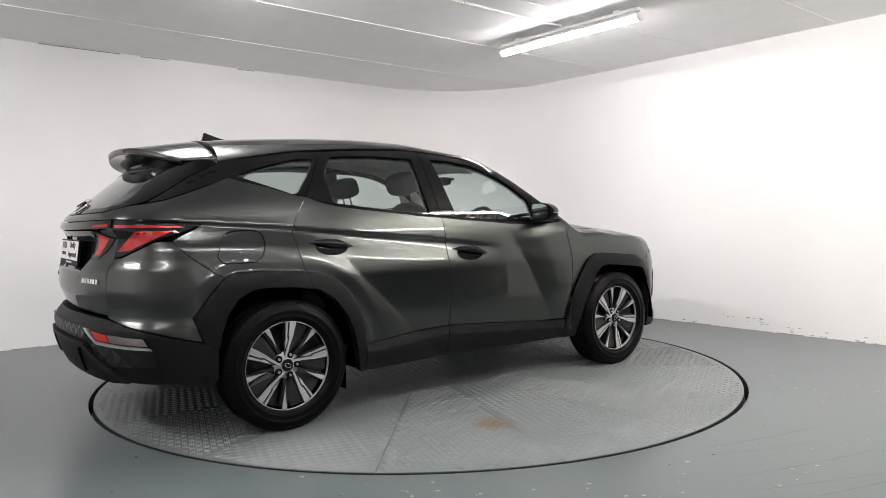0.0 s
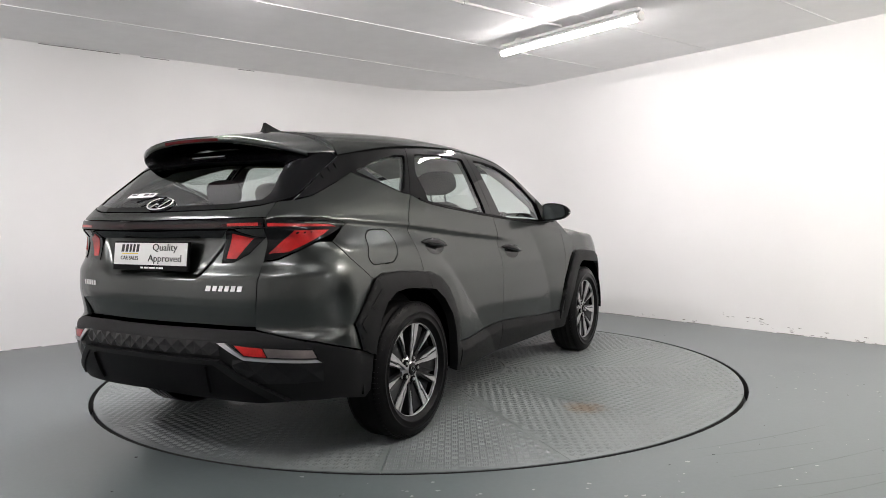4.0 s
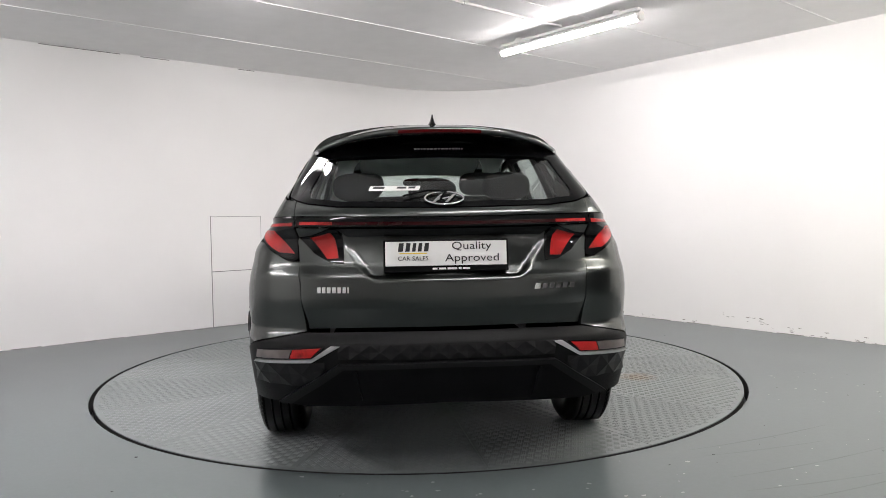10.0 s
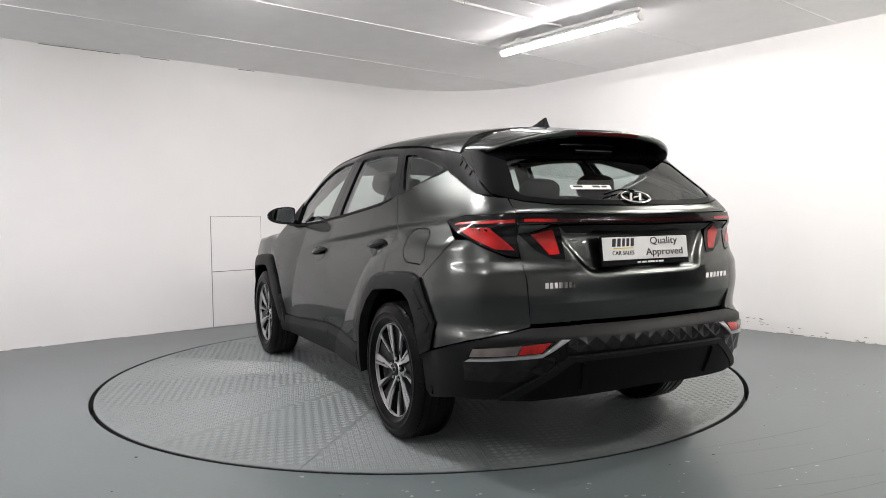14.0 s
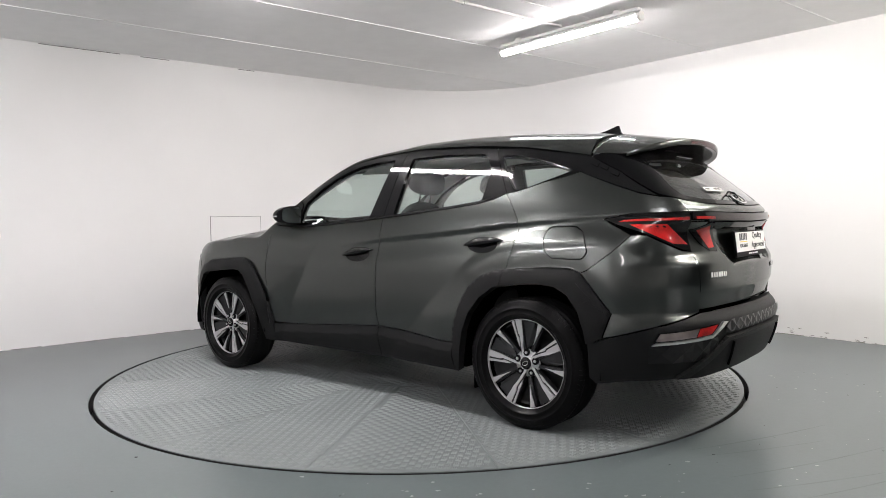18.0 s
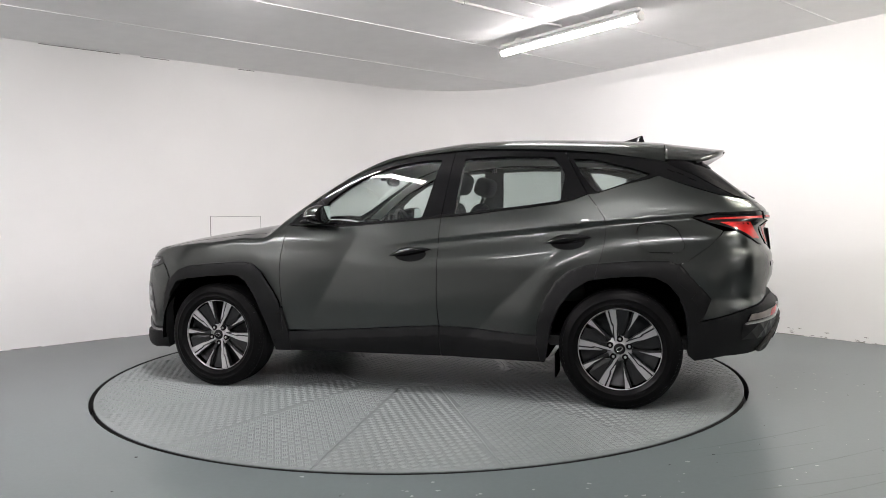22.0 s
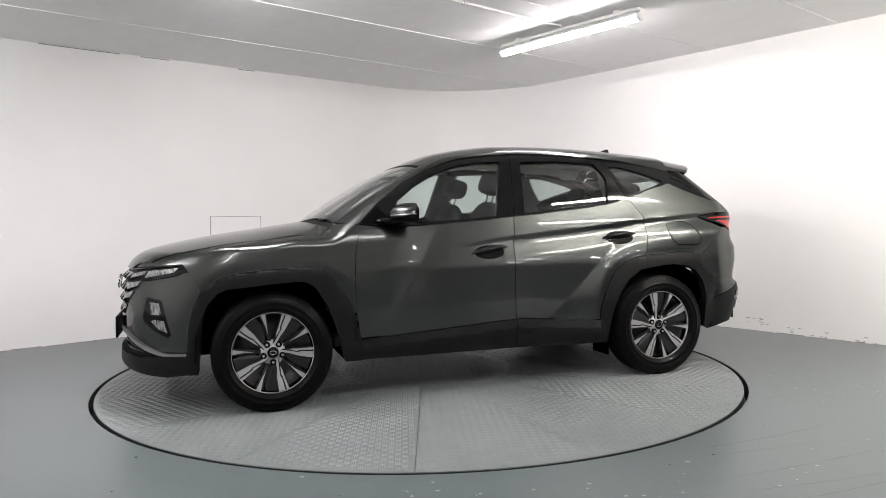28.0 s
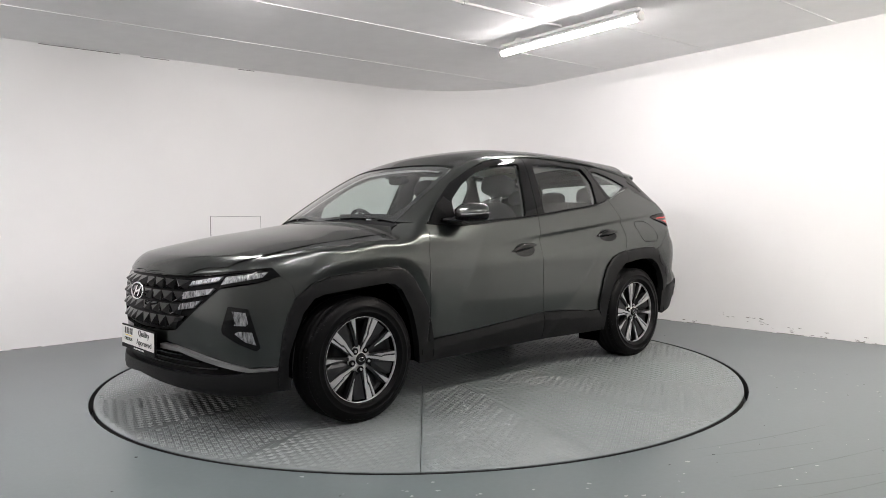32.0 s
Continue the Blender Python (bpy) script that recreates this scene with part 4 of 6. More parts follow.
FRAME_F = BELT[:7] + [(-0.30, 1.557)] + RAIL[1:7][::-1]
both("window_frame", ring(FRAME_F, WIN_F), BLACK_GLOSS, car, off=-0.002, res=0.03, depth=0.03, label="gloss black window surround")
FRAME_R = BELT[6:] + [(-1.152, 1.262), (-1.088, 1.379), (-1.01, 1.53)] + RAIL[6:9][::-1] + [(-0.30, 1.557)]
both("window_frame", ring(FRAME_R, WIN_R), BLACK_GLOSS, car, off=-0.002, res=0.03, depth=0.03, label="gloss black window surround")
FRAME_Q = [(-1.010, 1.53), (-1.088, 1.379), (-1.152, 1.262), (-1.212, 1.268), (-1.365, 1.316), (-1.585, 1.366), (-1.62, 1.352), (-1.80, 1.30), (-1.97, 1.243), (-2.06, 1.228), (-1.863, 1.359), (-1.64, 1.452), (-1.56, 1.462), (-1.392, 1.485), (-1.202, 1.516)]
both("quarter_surround", ring(FRAME_Q, WIN_Q), BLACK_GLOSS, car, off=-0.001, res=0.03, depth=0.03, label="gloss black quarter window surround and fin")
for u, z in ((-1.655, 1.405), (-1.725, 1.385), (-1.80, 1.350)):
    both("fin_slot", rounded([(u, z), (u - 0.052, z - 0.020), (u - 0.062, z + 0.002), (u - 0.012, z + 0.022)], 0.006), BLACK_GLOSS, car, off=0.003, depth=0.006, res=0.03, gap=0)
both("front_side_glass", WIN_F, GLASS, car, off=-0.012, depth=0.004, res=0.05, gap=-0.012)
both("rear_side_glass", WIN_R, DARK_GLASS, car, off=-0.012, depth=0.004, res=0.05, gap=-0.012)
both("quarter_glass", WIN_Q, DARK_GLASS, car, off=-0.010, depth=0.004, res=0.05, gap=-0.010)
both("belt_trim", [(a, b + 0.002) for a, b in BELT] + [(a, b + 0.014) for a, b in BELT[::-1]], BLACK, car, off=0.003, depth=0.01, gap=0)
SCREEN = [(0.352, 0.715)] + SCREEN_TURN[1:] + [(0.985, 0.35), (1.03, 0.7), (1.05, 1.1), (1.055, math.pi / 2)]
SCREEN_FULL = SCREEN + [(a, math.pi - b) for a, b in SCREEN[::-1][1:]] + [(0.372, math.pi - 1.1), (0.383, math.pi / 2), (0.372, 1.1)]
SC_IN = [(0.41, 0.70), (0.47, 0.635), (0.62, 0.505), (0.79, 0.35), (0.89, 0.27), (0.945, 0.42), (0.985, 0.7), (1.0, 1.1), (1.01, math.pi / 2)]
SC_INNER = SC_IN + [(a, math.pi - b) for a, b in SC_IN[::-1][1:]] + [(0.415, math.pi - 1.1), (0.425, math.pi / 2), (0.415, 1.1)]
panel("windscreen", across, SCREEN_FULL, GLASS, car, off=-0.004, depth=0.005, res=0.05, gap=0.003)
panel("windscreen_border", across, ring(SCREEN_FULL, SC_INNER), BLACK, car, off=-0.010, depth=0.003, res=0.03, gap=0.004, label="black printed border of the windscreen")
panel("scuttle", top_down, mirrored_y([(1.058, 0.0), (1.053, 0.2), (1.025, 0.45), (0.965, 0.675), (0.93, 0.69), (0.985, 0.45), (1.02, 0.2), (1.03, 0.0)]), BLACK, car, off=-0.012, res=0.03, gap=0)

# ---- the tail
G_LOW = [(0.0, 1.179), (0.298, 1.182), (0.549, 1.186), (0.693, 1.201), (0.765, 1.216)]
GLASS_OUT = G_LOW + [(0.852, 1.236), (1.05, 1.359), (1.262, 1.446), (1.23, 1.462), (0.9, 1.475), (0.5, 1.49), (0.0, 1.492)]
GLASS_IN = [(0.0, 1.205), (0.298, 1.208), (0.549, 1.212), (0.70, 1.228), (0.745, 1.26), (0.795, 1.335), (0.86, 1.405), (0.80, 1.42), (0.5, 1.425), (0.0, 1.43)]
panel("tailgate_surround", rear_wrap, ring(mirrored(GLASS_OUT), mirrored(GLASS_IN)), FRIT, car, off=-0.002, res=0.03, depth=0.02, label="gloss black tailgate window surround")
panel("rear_glass", rear_wrap, mirrored(GLASS_IN), DARK_GLASS, car, off=-0.006, depth=0.004, res=0.05, gap=-0.012)
panel("tailgate_top", rear_wrap, mirrored([(0.0, 1.137), (0.393, 1.141), (0.714, 1.146), (0.732, 1.169), (0.762, 1.213), (0.693, 1.198), (0.549, 1.183), (0.298, 1.179), (0.0, 1.176)]), PAINT, car, res=FINE)


def recess(uv):
    """The pressed hollow round the number plate, with slanting walls."""
    a = np.abs(uv[:, 0])
    lim = 0.352 + (uv[:, 1] - 0.888) * 1.0
    return -0.018 * step(lim + 0.045 - a, 0.0, 0.055) * step(uv[:, 1], 0.866, 0.902)


def tail_crease(uv):
    return recess(uv) + 0.19 * np.minimum(0, uv[:, 1] - 0.76)


GATE = [(0.0, 1.090), (0.391, 1.094), (0.53, 1.094), (0.705, 1.098), (0.722, 1.036), (0.701, 0.950), (0.671, 0.866), (0.662, 0.744), (0.658, 0.662), (0.394, 0.668), (0.0, 0.668)]
panel("tailgate", rear_wrap, mirrored(GATE), PAINT, car, res=0.014, shape=tail_crease)
# lights
panel("light_bar", rear_wrap, mirrored([(0.0, 1.094), (0.391, 1.097), (0.706, 1.10), (0.706, 1.142), (0.393, 1.137), (0.0, 1.132)]), BLACK_GLOSS, car, off=0.010, res=0.03, depth=0.03, label="full-width dark red tail light bar")
panel("bar_lens", rear_wrap, mirrored([(0.0, 1.100), (0.39, 1.103), (0.70, 1.106), (0.70, 1.121), (0.39, 1.119), (0.0, 1.117)]), SMOKED, car, off=0.0115, res=0.03, depth=0.003, label="dark red strip lens")
both("bar_glow", [(-2.37, 1.107), (-2.23, 1.109), (-2.23, 1.121), (-2.37, 1.119)], RED, car, off=0.0125, res=0.03, depth=0.002, gap=0)
OUTER = [(-1.768, 1.114), (-1.80, 1.122), (-1.93, 1.141), (-2.199, 1.147), (-2.208, 1.10), (-2.192, 1.04), (-2.213, 0.953), (-2.157, 0.960), (-2.062, 1.001), (-1.99, 1.037), (-1.86, 1.080)]
lamp = both("tail_lamp", rounded(OUTER, 0.02), BLACK_GLOSS, car, off=0.004, res=FINE, depth=0.03, label="smoked tail lamp wrapping the corner")
for lp, fl in zip(lamp, (False, True)):
    panel("lens", wrap, [(-1.86, 1.096), (-1.89, 1.107), (-2.195, 1.121), (-2.195, 1.104)], RED, lp, off=0.0055, depth=0.002, gap=0.001, flip=fl, label="red strip lens")
    panel("lens", wrap, [(-1.915, 1.083), (-2.085, 1.087), (-2.190, 0.985), (-2.110, 0.990)], RED, lp, off=0.0055, depth=0.002, gap=0.001, flip=fl, label="red slanting lens")
INNER = [(-2.198, 1.058), (-2.249, 1.063), (-2.352, 1.092), (-2.385, 1.088), (-2.413, 0.942), (-2.349, 0.947), (-2.274, 0.985)]
lamp = both("gate_lamp", INNER, BLACK_GLOSS, car, off=0.005, res=FINE, depth=0.03, gap=0.001, label="smoked tail lamp on the tailgate")
for lp, fl in zip(lamp, (False, True)):
    panel("lens", wrap, [(-2.25, 1.056), (-2.351, 1.080), (-2.386, 0.964), (-2.335, 0.962)], RED, lp, off=0.0065, depth=0.002, gap=0.001, flip=fl, label="red slanting lens")
panel("plate_shade", rear_wrap, mirrored([(0.0, 1.056), (0.50, 1.056), (0.535, 1.093), (0.39, 1.093), (0.0, 1.090)]), BLACK_GLOSS, car, off=0.003, res=0.03, depth=0.01, label="gloss black strip over the plate")
both("fuel_flap", FLAP, PAINT, car, off=0.0, res=FINE, gap=0.0035, depth=0.012)


def facet_strip(name, s0, s1, n, low, high, out, lift, parent, label, both_sides=False):
    """A band of folded triangles between two heights (as rules of s), one mesh."""
    for sg in ((1, -1) if both_sides else (1,)):
        bm = bmesh.new()
        cols = []
        for i in range(n + 1):
            s = s0 + (s1 - s0) * i / n
            zl, zh = low(s), high(s)
            zs = [zl, (zl + zh) / 2, zh]
            p = rear_wrap(np.array([(s, z) for z in zs]))
            nn = normals(p)
            o = [out + lift * (i % 2), out + lift * ((i + 1) % 2), out + lift * (i % 2)]
            cols.append([bm.verts.new((q[0] + k * v[0], sg * (q[1] + k * v[1]), q[2] + k * v[2])) for q, v, k in zip(p, nn, o)])
        for i, (a, b) in enumerate(zip(cols, cols[1:])):
            for k in (0, 1):
                if (i + k) % 2:
                    tris = ((a[k], b[k], b[k + 1]), (a[k], b[k + 1], a[k + 1]))
                else:
                    tris = ((a[k], b[k], a[k + 1]), (b[k], b[k + 1], a[k + 1]))
                for t in tris:
                    bm.faces.new(t)
        bmesh.ops.recalc_face_normals(bm, faces=bm.faces)
        if sum(f.normal.x for f in bm.faces) > 0:
            bmesh.ops.reverse_faces(bm, faces=bm.faces)
        cpart(name, bm, INSERT, parent, label)


# rear bumper
BUMP = [(0.0, 0.655), (0.394, 0.656), (0.658, 0.650), (0.899, 0.595), (1.129, 0.525), (1.20, 0.50), (1.195, 0.33), (1.16, 0.30), (1.0, 0.33), (0.813, 0.338), (0.523, 0.345), (0.0, 0.36)]
panel("rear_bumper", rear_wrap, mirrored(BUMP), CLAD, car, off=0.004, res=FINE, depth=0.08, gap=0.001, label="dark grey plastic rear bumper")
facet_strip("bumper_insert", -0.50, 0.50, 22, lambda s: 0.546, lambda s: 0.603, 0.009, 0.005, car, "black insert of folded triangles")
facet_strip("bumper_insert", 0.56, 0.925, 7, lambda s: max(0.425, 0.528 - (s - 0.50) * 0.75), lambda s: 0.532 - 0.05 * (s - 0.56), 0.007, 0.007, car, "black insert of folded triangles", True)
panel("skid_panel", rear_wrap, mirrored([(0.0, 0.536), (0.50, 0.528), (0.62, 0.452), (0.80, 0.352), (0.68, 0.340), (0.52, 0.346), (0.0, 0.36)]), BLACK, car, off=0.022, res=0.03, depth=0.04, gap=0, label="black plastic lower bumper panel")
SKID = [(0.0, 0.536), (0.50, 0.528), (0.62, 0.452), (0.80, 0.352), (0.74, 0.350), (0.585, 0.440), (0.478, 0.508), (0.0, 0.515)]
panel("skid_edge", rear_wrap, mirrored(SKID), CLAD, car, off=0.029, res=0.02, depth=0.02, gap=0, label="dark grey bevelled edge of the lower panel")
both("bumper_fin", [(-2.475, 0.50), (-2.489, 0.50), (-2.493, 0.38), (-2.472, 0.38)], BLACK, car, off=0.034, res=0.03, depth=0.02, gap=0)
lamp = both("bumper_lamp", [(-2.01, 0.525), (-2.03, 0.572), (-2.17, 0.584), (-2.36, 0.596), (-2.305, 0.546)], BLACK_GLOSS, car, off=0.010, res=FINE, depth=0.02, gap=0.001, label="clear and red bumper lamp")
for lp, fl in zip(lamp, (False, True)):
    panel("clear_lens", wrap, [(-2.018, 0.531), (-2.036, 0.567), (-2.17, 0.578), (-2.222, 0.581), (-2.205, 0.544)], LAMP_CLEAR, lp, off=0.0115, depth=0.002, gap=0.0, flip=fl, label="clear grey lens")
    panel("red_lens", wrap, [(-2.210, 0.544), (-2.227, 0.581), (-2.343, 0.591), (-2.300, 0.551)], RED, lp, off=0.0115, depth=0.002, gap=0.0, flip=fl, label="red lens")
both("lamp_trim", [(-2.00, 0.511), (-2.302, 0.532), (-2.423, 0.599), (-2.385, 0.600), (-2.303, 0.546), (-2.02, 0.524)], SILVER, car, off=0.017, res=0.03, depth=0.02, gap=0, label="satin silver strip under the bumper lamp")


def spoiler():
    """A blade carried on behind the roof, hollow and black beneath."""
    ys = [i * 0.61 / 16 for i in range(-16, 17)]
    top, und = bmesh.new(), bmesh.new()
    rt, ru = [], []
    for y in ys:
        q = abs(y) / 0.61
        x0 = -1.60
        x1 = -1.985 + 0.10 * q ** 2 + 0.10 * q ** 6
        row = []
        for k in range(11):
            x = x0 + (x1 - x0) * k / 10
            yy = y if k == 0 else y * (1 - 0.045 * (k / 10))
            z = top_down(np.array([[x0, yy]]))[0, 2] if k == 0 else 0
            zz = 1.604 - (-1.6 - x) * 0.155 - 0.105 * q ** 2.6 - 0.03 * q ** 8 * (1 - k / 20)
            if k == 0:
                zz = min(z, zz) if z else zz
            row.append((x, yy, zz))
        rt.append([top.verts.new(p) for p in row] + [top.verts.new((x1 + 0.006, row[-1][1], row[-1][2] - 0.030 * (1 - 0.4 * q ** 4)))])
        low = [(x1 + 0.010, row[-1][1], row[-1][2] - 0.031 * (1 - 0.4 * q ** 4)), (x1 + 0.09, row[-1][1] * 0.98, row[-1][2] - 0.038), (-1.80, row[-1][1] * 0.99, 1.485 - 0.075 * q ** 2.6), (-1.66, row[0][1] * 0.985, 1.50 - 0.085 * q ** 2.6)]
        ru.append([und.verts.new(p) for p in low])
    for bm, rows in ((top, rt), (und, ru)):
        for a, b in zip(rows, rows[1:]):
            for k in range(len(a) - 1):
                bm.faces.new((a[k], a[k + 1], b[k + 1], b[k]))
        bmesh.ops.recalc_face_normals(bm, faces=bm.faces)
    bmesh.ops.solidify(top, geom=top.faces[:], thickness=0.006)
    sp = cpart("spoiler", top, PAINT, car, smooth=True)
    cpart("spoiler_underside", und, BLACK_GLOSS, sp, smooth=True)
    bm = bmesh.new()
    n = 12
    lo = []
    for i in range(n + 1):
        y = -0.19 + 0.38 * i / n
        q = abs(y) / 0.61
        x1 = -1.985 + 0.10 * q ** 2
        z1 = 1.604 - (-1.6 - x1) * 0.155 - 0.105 * q ** 2.6
        lo.append([bm.verts.new((x1 - 0.003, y, z1 - 0.010)), bm.verts.new((x1 + 0.001, y, z1 - 0.024)), bm.verts.new((x1 + 0.02, y, z1 - 0.024)), bm.verts.new((x1 + 0.02, y, z1 - 0.010))])
    for a, b in zip(lo, lo[1:]):
        for k in range(4):
            bm.faces.new((a[k], a[(k + 1) % 4], b[(k + 1) % 4], b[k]))
    bmesh.ops.recalc_face_normals(bm, faces=bm.faces)
    cpart("high_brake_lamp", bm, DARK_RED, sp, "red high brake lamp in the spoiler edge")


spoiler()


def antenna():
    bm = bmesh.new()
    prof = [(-1.28, 0.0), (-1.34, 0.014), (-1.39, 0.032), (-1.43, 0.052), (-1.455, 0.064), (-1.468, 0.064), (-1.472, 0.045), (-1.478, 0.02), (-1.49, 0.0)]
    left, right = [], []
    for x, h in prof:
        z0 = 1.627 + (x + 1.38) * 0.05
        w = 0.028 * (1 - h / 0.072) + 0.003
        left.append((bm.verts.new((x, w, z0 - 0.01)), bm.verts.new((x, w * 0.35, z0 + 0.82 * h))))
        right.append((bm.verts.new((x, -w, z0 - 0.01)), bm.verts.new((x, -w * 0.35, z0 + 0.82 * h))))
    for i in range(len(prof) - 1):
        bm.faces.new((left[i][0], left[i + 1][0], left[i + 1][1], left[i][1]))
        bm.faces.new((right[i][0], right[i][1], right[i + 1][1], right[i + 1][0]))
        bm.faces.new((left[i][1], left[i + 1][1], right[i + 1][1], right[i][1]))
    bmesh.ops.recalc_face_normals(bm, faces=bm.faces)
    cpart("antenna_fin", bm, BLACK_GLOSS, car, "gloss black shark-fin aerial")


antenna()

# ---- the nose
GR = [(0.0, 0.848), (0.276, 0.846), (0.425, 0.845), (0.66, 0.862), (0.85, 0.878), (0.965, 0.884), (0.982, 0.878), (0.933, 0.840), (0.809, 0.811), (0.639, 0.787), (0.573, 0.731), (0.454, 0.633), (0.368, 0.567), (0.30, 0.556), (0.0, 0.546)]
panel("grille_backing", nose_wrap, mirrored(GR), BLACK, car, off=-0.020, res=0.03, depth=0.02, gap=0, label="black backing of the wide grille")
LAMP_TOP = [(0.0, 0.846), (0.276, 0.845), (0.425, 0.844), (0.66, 0.860), (0.85, 0.876), (0.962, 0.883)]
panel("bonnet_edge", nose_wrap, mirrored(LAMP_TOP + [(a, b + 0.009) for a, b in LAMP_TOP[::-1]]), BLACK_GLOSS, car, off=-0.004, res=0.03, depth=0.03, gap=0)
lip3 = top_down(np.array(HOOD[:5] + [(1.800, 0.770)]))
LIP_TOP = [(float(0.9 * math.atan2(y, x - 1.3)), float(z)) for x, y, z in lip3]
panel("bonnet_lip", nose_wrap, mirrored([(a, b + 0.010) for a, b in LAMP_TOP] + LIP_TOP[::-1][:-1] + [(0.0, LIP_TOP[0][1])]), PAINT, car, res=0.02, depth=0.02, gap=0.0005)

panel("bonnet_lip_inner", nose_wrap, mirrored([(a, b + 0.006) for a, b in LAMP_TOP] + [(a, b + 0.022) for a, b in LIP_TOP[::-1][:-1]] + [(0.0, LIP_TOP[0][1] + 0.022)]), PAINT, car, off=-0.008, res=0.025, depth=0.004, gap=0)


def grille():
    """Rows of folded gloss tiles."""
    rows = [(0.836, 0.772), (0.768, 0.704), (0.700, 0.636), (0.632, 0.562)]
    for r, (zt, zb) in enumerate(rows):
        zm = (zt + zb) / 2
        edge = {0: 0.44, 1: 0.43, 2: 0.40, 3: 0.36}[r]
        n = 4
        w = edge / n
        for s in (-1, 1):
            for k in range(n):
                a, b = k * w, (k + 1) * w
                sl = 0.022
                out = [(a + 0.003, zb + 0.003), (b - 0.003, zb + 0.003), (b - 0.003 + sl * (k == n - 1), zt - 0.003), (a + 0.003, zt - 0.003)]
                mid = ((a + b) / 2 + 0.022, zm - 0.014)
                p = nose_wrap(np.array(out + [mid]))
                nn = normals(p)
                p[:4] -= 0.012 * nn[:4]
                p[4] += 0.012 * nn[4]
                bm = bmesh.new()
                vs = [bm.verts.new((q[0], s * q[1], q[2])) for q in p]
                for i in range(4):
                    bm.faces.new((vs[i], vs[(i + 1) % 4], vs[4]))
                bmesh.ops.recalc_face_normals(bm, faces=bm.faces)
                if sum(f.normal.x for f in bm.faces) < 0:
                    bmesh.ops.reverse_faces(bm, faces=bm.faces)
                cpart("grille_tile", bm, BLACK_GLOSS, car)


grille()


def f_pair(name, poly, material, parent=car, **kw):
    return both(name, [(2.7137 - a, b) for a, b in poly], material, parent, **kw)


head = f_pair("headlamp", [(0.655, 0.853), (0.85, 0.874), (0.965, 0.882), (0.982, 0.878), (0.933, 0.842), (0.809, 0.813), (0.641, 0.790)], BLACK_GLOSS, off=-0.002, res=FINE, depth=0.02, gap=0.001, label="gloss black headlamp housing")
def lamp_reflector():
    """Bright ribbed reflector behind a clear face: narrow light and dark flutes."""
    m, nt, b = node_mat("lamp_reflector")
    n = noise_tex(nt, 26.0, 4.0, 0.7, stretch=(3.0, 3.0, 0.7))
    c = ramp(nt, n.outputs[0], [(0.36, (0.03, 0.031, 0.033)), (0.66, (0.42, 0.43, 0.44))])
    nt.links.new(c.outputs[0], b.inputs["Base Color"])
    b.inputs["Metallic"].default_value = 0.5
    b.inputs["Roughness"].default_value = 0.35
    b.inputs["Coat Weight"].default_value = 0.6
    b.inputs["Coat Roughness"].default_value = 0.02
    return m


DRL = lamp_reflector()
for hd, fl in zip(head, (False, True)):
    for poly in ([(0.668, 0.846), (0.866, 0.866), (0.840, 0.838), (0.645, 0.804)], ):
        panel("light_block", nose_wrap, poly, DRL, hd, off=0.001, depth=0.01, res=0.02, gap=0.001, flip=fl, label="bright faceted running light")
for poly in ([(0.475, 0.822), (0.655, 0.850), (0.630, 0.822), (0.455, 0.795)], [(0.429, 0.766), (0.612, 0.788), (0.584, 0.755), (0.403, 0.722)], [(0.404, 0.703), (0.541, 0.724), (0.498, 0.682), (0.384, 0.667)], [(0.365, 0.628), (0.44, 0.640), (0.41, 0.608), (0.35, 0.60)]):
    f_pair("running_light", poly, DRL if poly[0][1] > 0.65 else BLACK_GLOSS, off=-0.001, res=0.02, depth=0.02, gap=0.002, label="faceted running light in the grille" if poly[0][1] > 0.65 else "")
FB = [(0.0, 0.543), (0.30, 0.552), (0.368, 0.562), (0.458, 0.629), (0.577, 0.727), (0.643, 0.783), (0.811, 0.807), (0.925, 0.836), (0.958, 0.795), (0.993, 0.728), (0.956, 0.647), (0.928, 0.541), (0.914, 0.434), (0.905, 0.372), (0.842, 0.378), (0.77, 0.377), (0.53, 0.436), (0.316, 0.492), (0.208, 0.499), (0.0, 0.50)]


def front_fold(uv):
    """The cheek falls away below a slanting fold."""
    a, z = np.abs(uv[:, 0]), uv[:, 1]
    return -0.08 * np.clip((0.80 - 0.32 * a - z) * 1.0, 0, 0.3) * step(a, 0.25, 0.5) * (1 - step(a, 0.6, 0.8))


panel("front_bumper", nose_wrap, mirrored(FB), PAINT, car, res=FINE, gap=0.001, shape=front_fold)
fog = f_pair("fog_lamp", rounded([(0.684, 0.696), (0.776, 0.680), (0.794, 0.610), (0.826, 0.478), (0.806, 0.462), (0.724, 0.504), (0.655, 0.555), (0.650, 0.580)], 0.006), BLACK_GLOSS, off=0.003, res=FINE, depth=0.02, gap=0, label="gloss black corner lamp housing")
for fg, fl in zip(fog, (False, True)):
    panel("lamp_lens", nose_wrap, [(0.703, 0.670), (0.764, 0.662), (0.774, 0.606), (0.764, 0.594), (0.712, 0.598), (0.716, 0.612)], DRL, fg, off=0.005, depth=0.003, res=0.02, gap=0, flip=fl, label="bright square lamp")
    panel("lamp_lens", nose_wrap, [(0.712, 0.556), (0.730, 0.566), (0.790, 0.560), (0.806, 0.494), (0.758, 0.512)], DRL, fg, off=0.005, depth=0.003, res=0.02, gap=0, flip=fl, label="bright lower indicator")
panel("lower_grille", nose_wrap, mirrored([(0.0, 0.497), (0.208, 0.496), (0.316, 0.489), (0.53, 0.433), (0.77, 0.373), (0.90, 0.368), (0.91, 0.35), (0.62, 0.335), (0.3, 0.34), (0.0, 0.345)]), BLACK, car, off=-0.03, res=0.03, depth=0.02, gap=0, label="black lower grille")
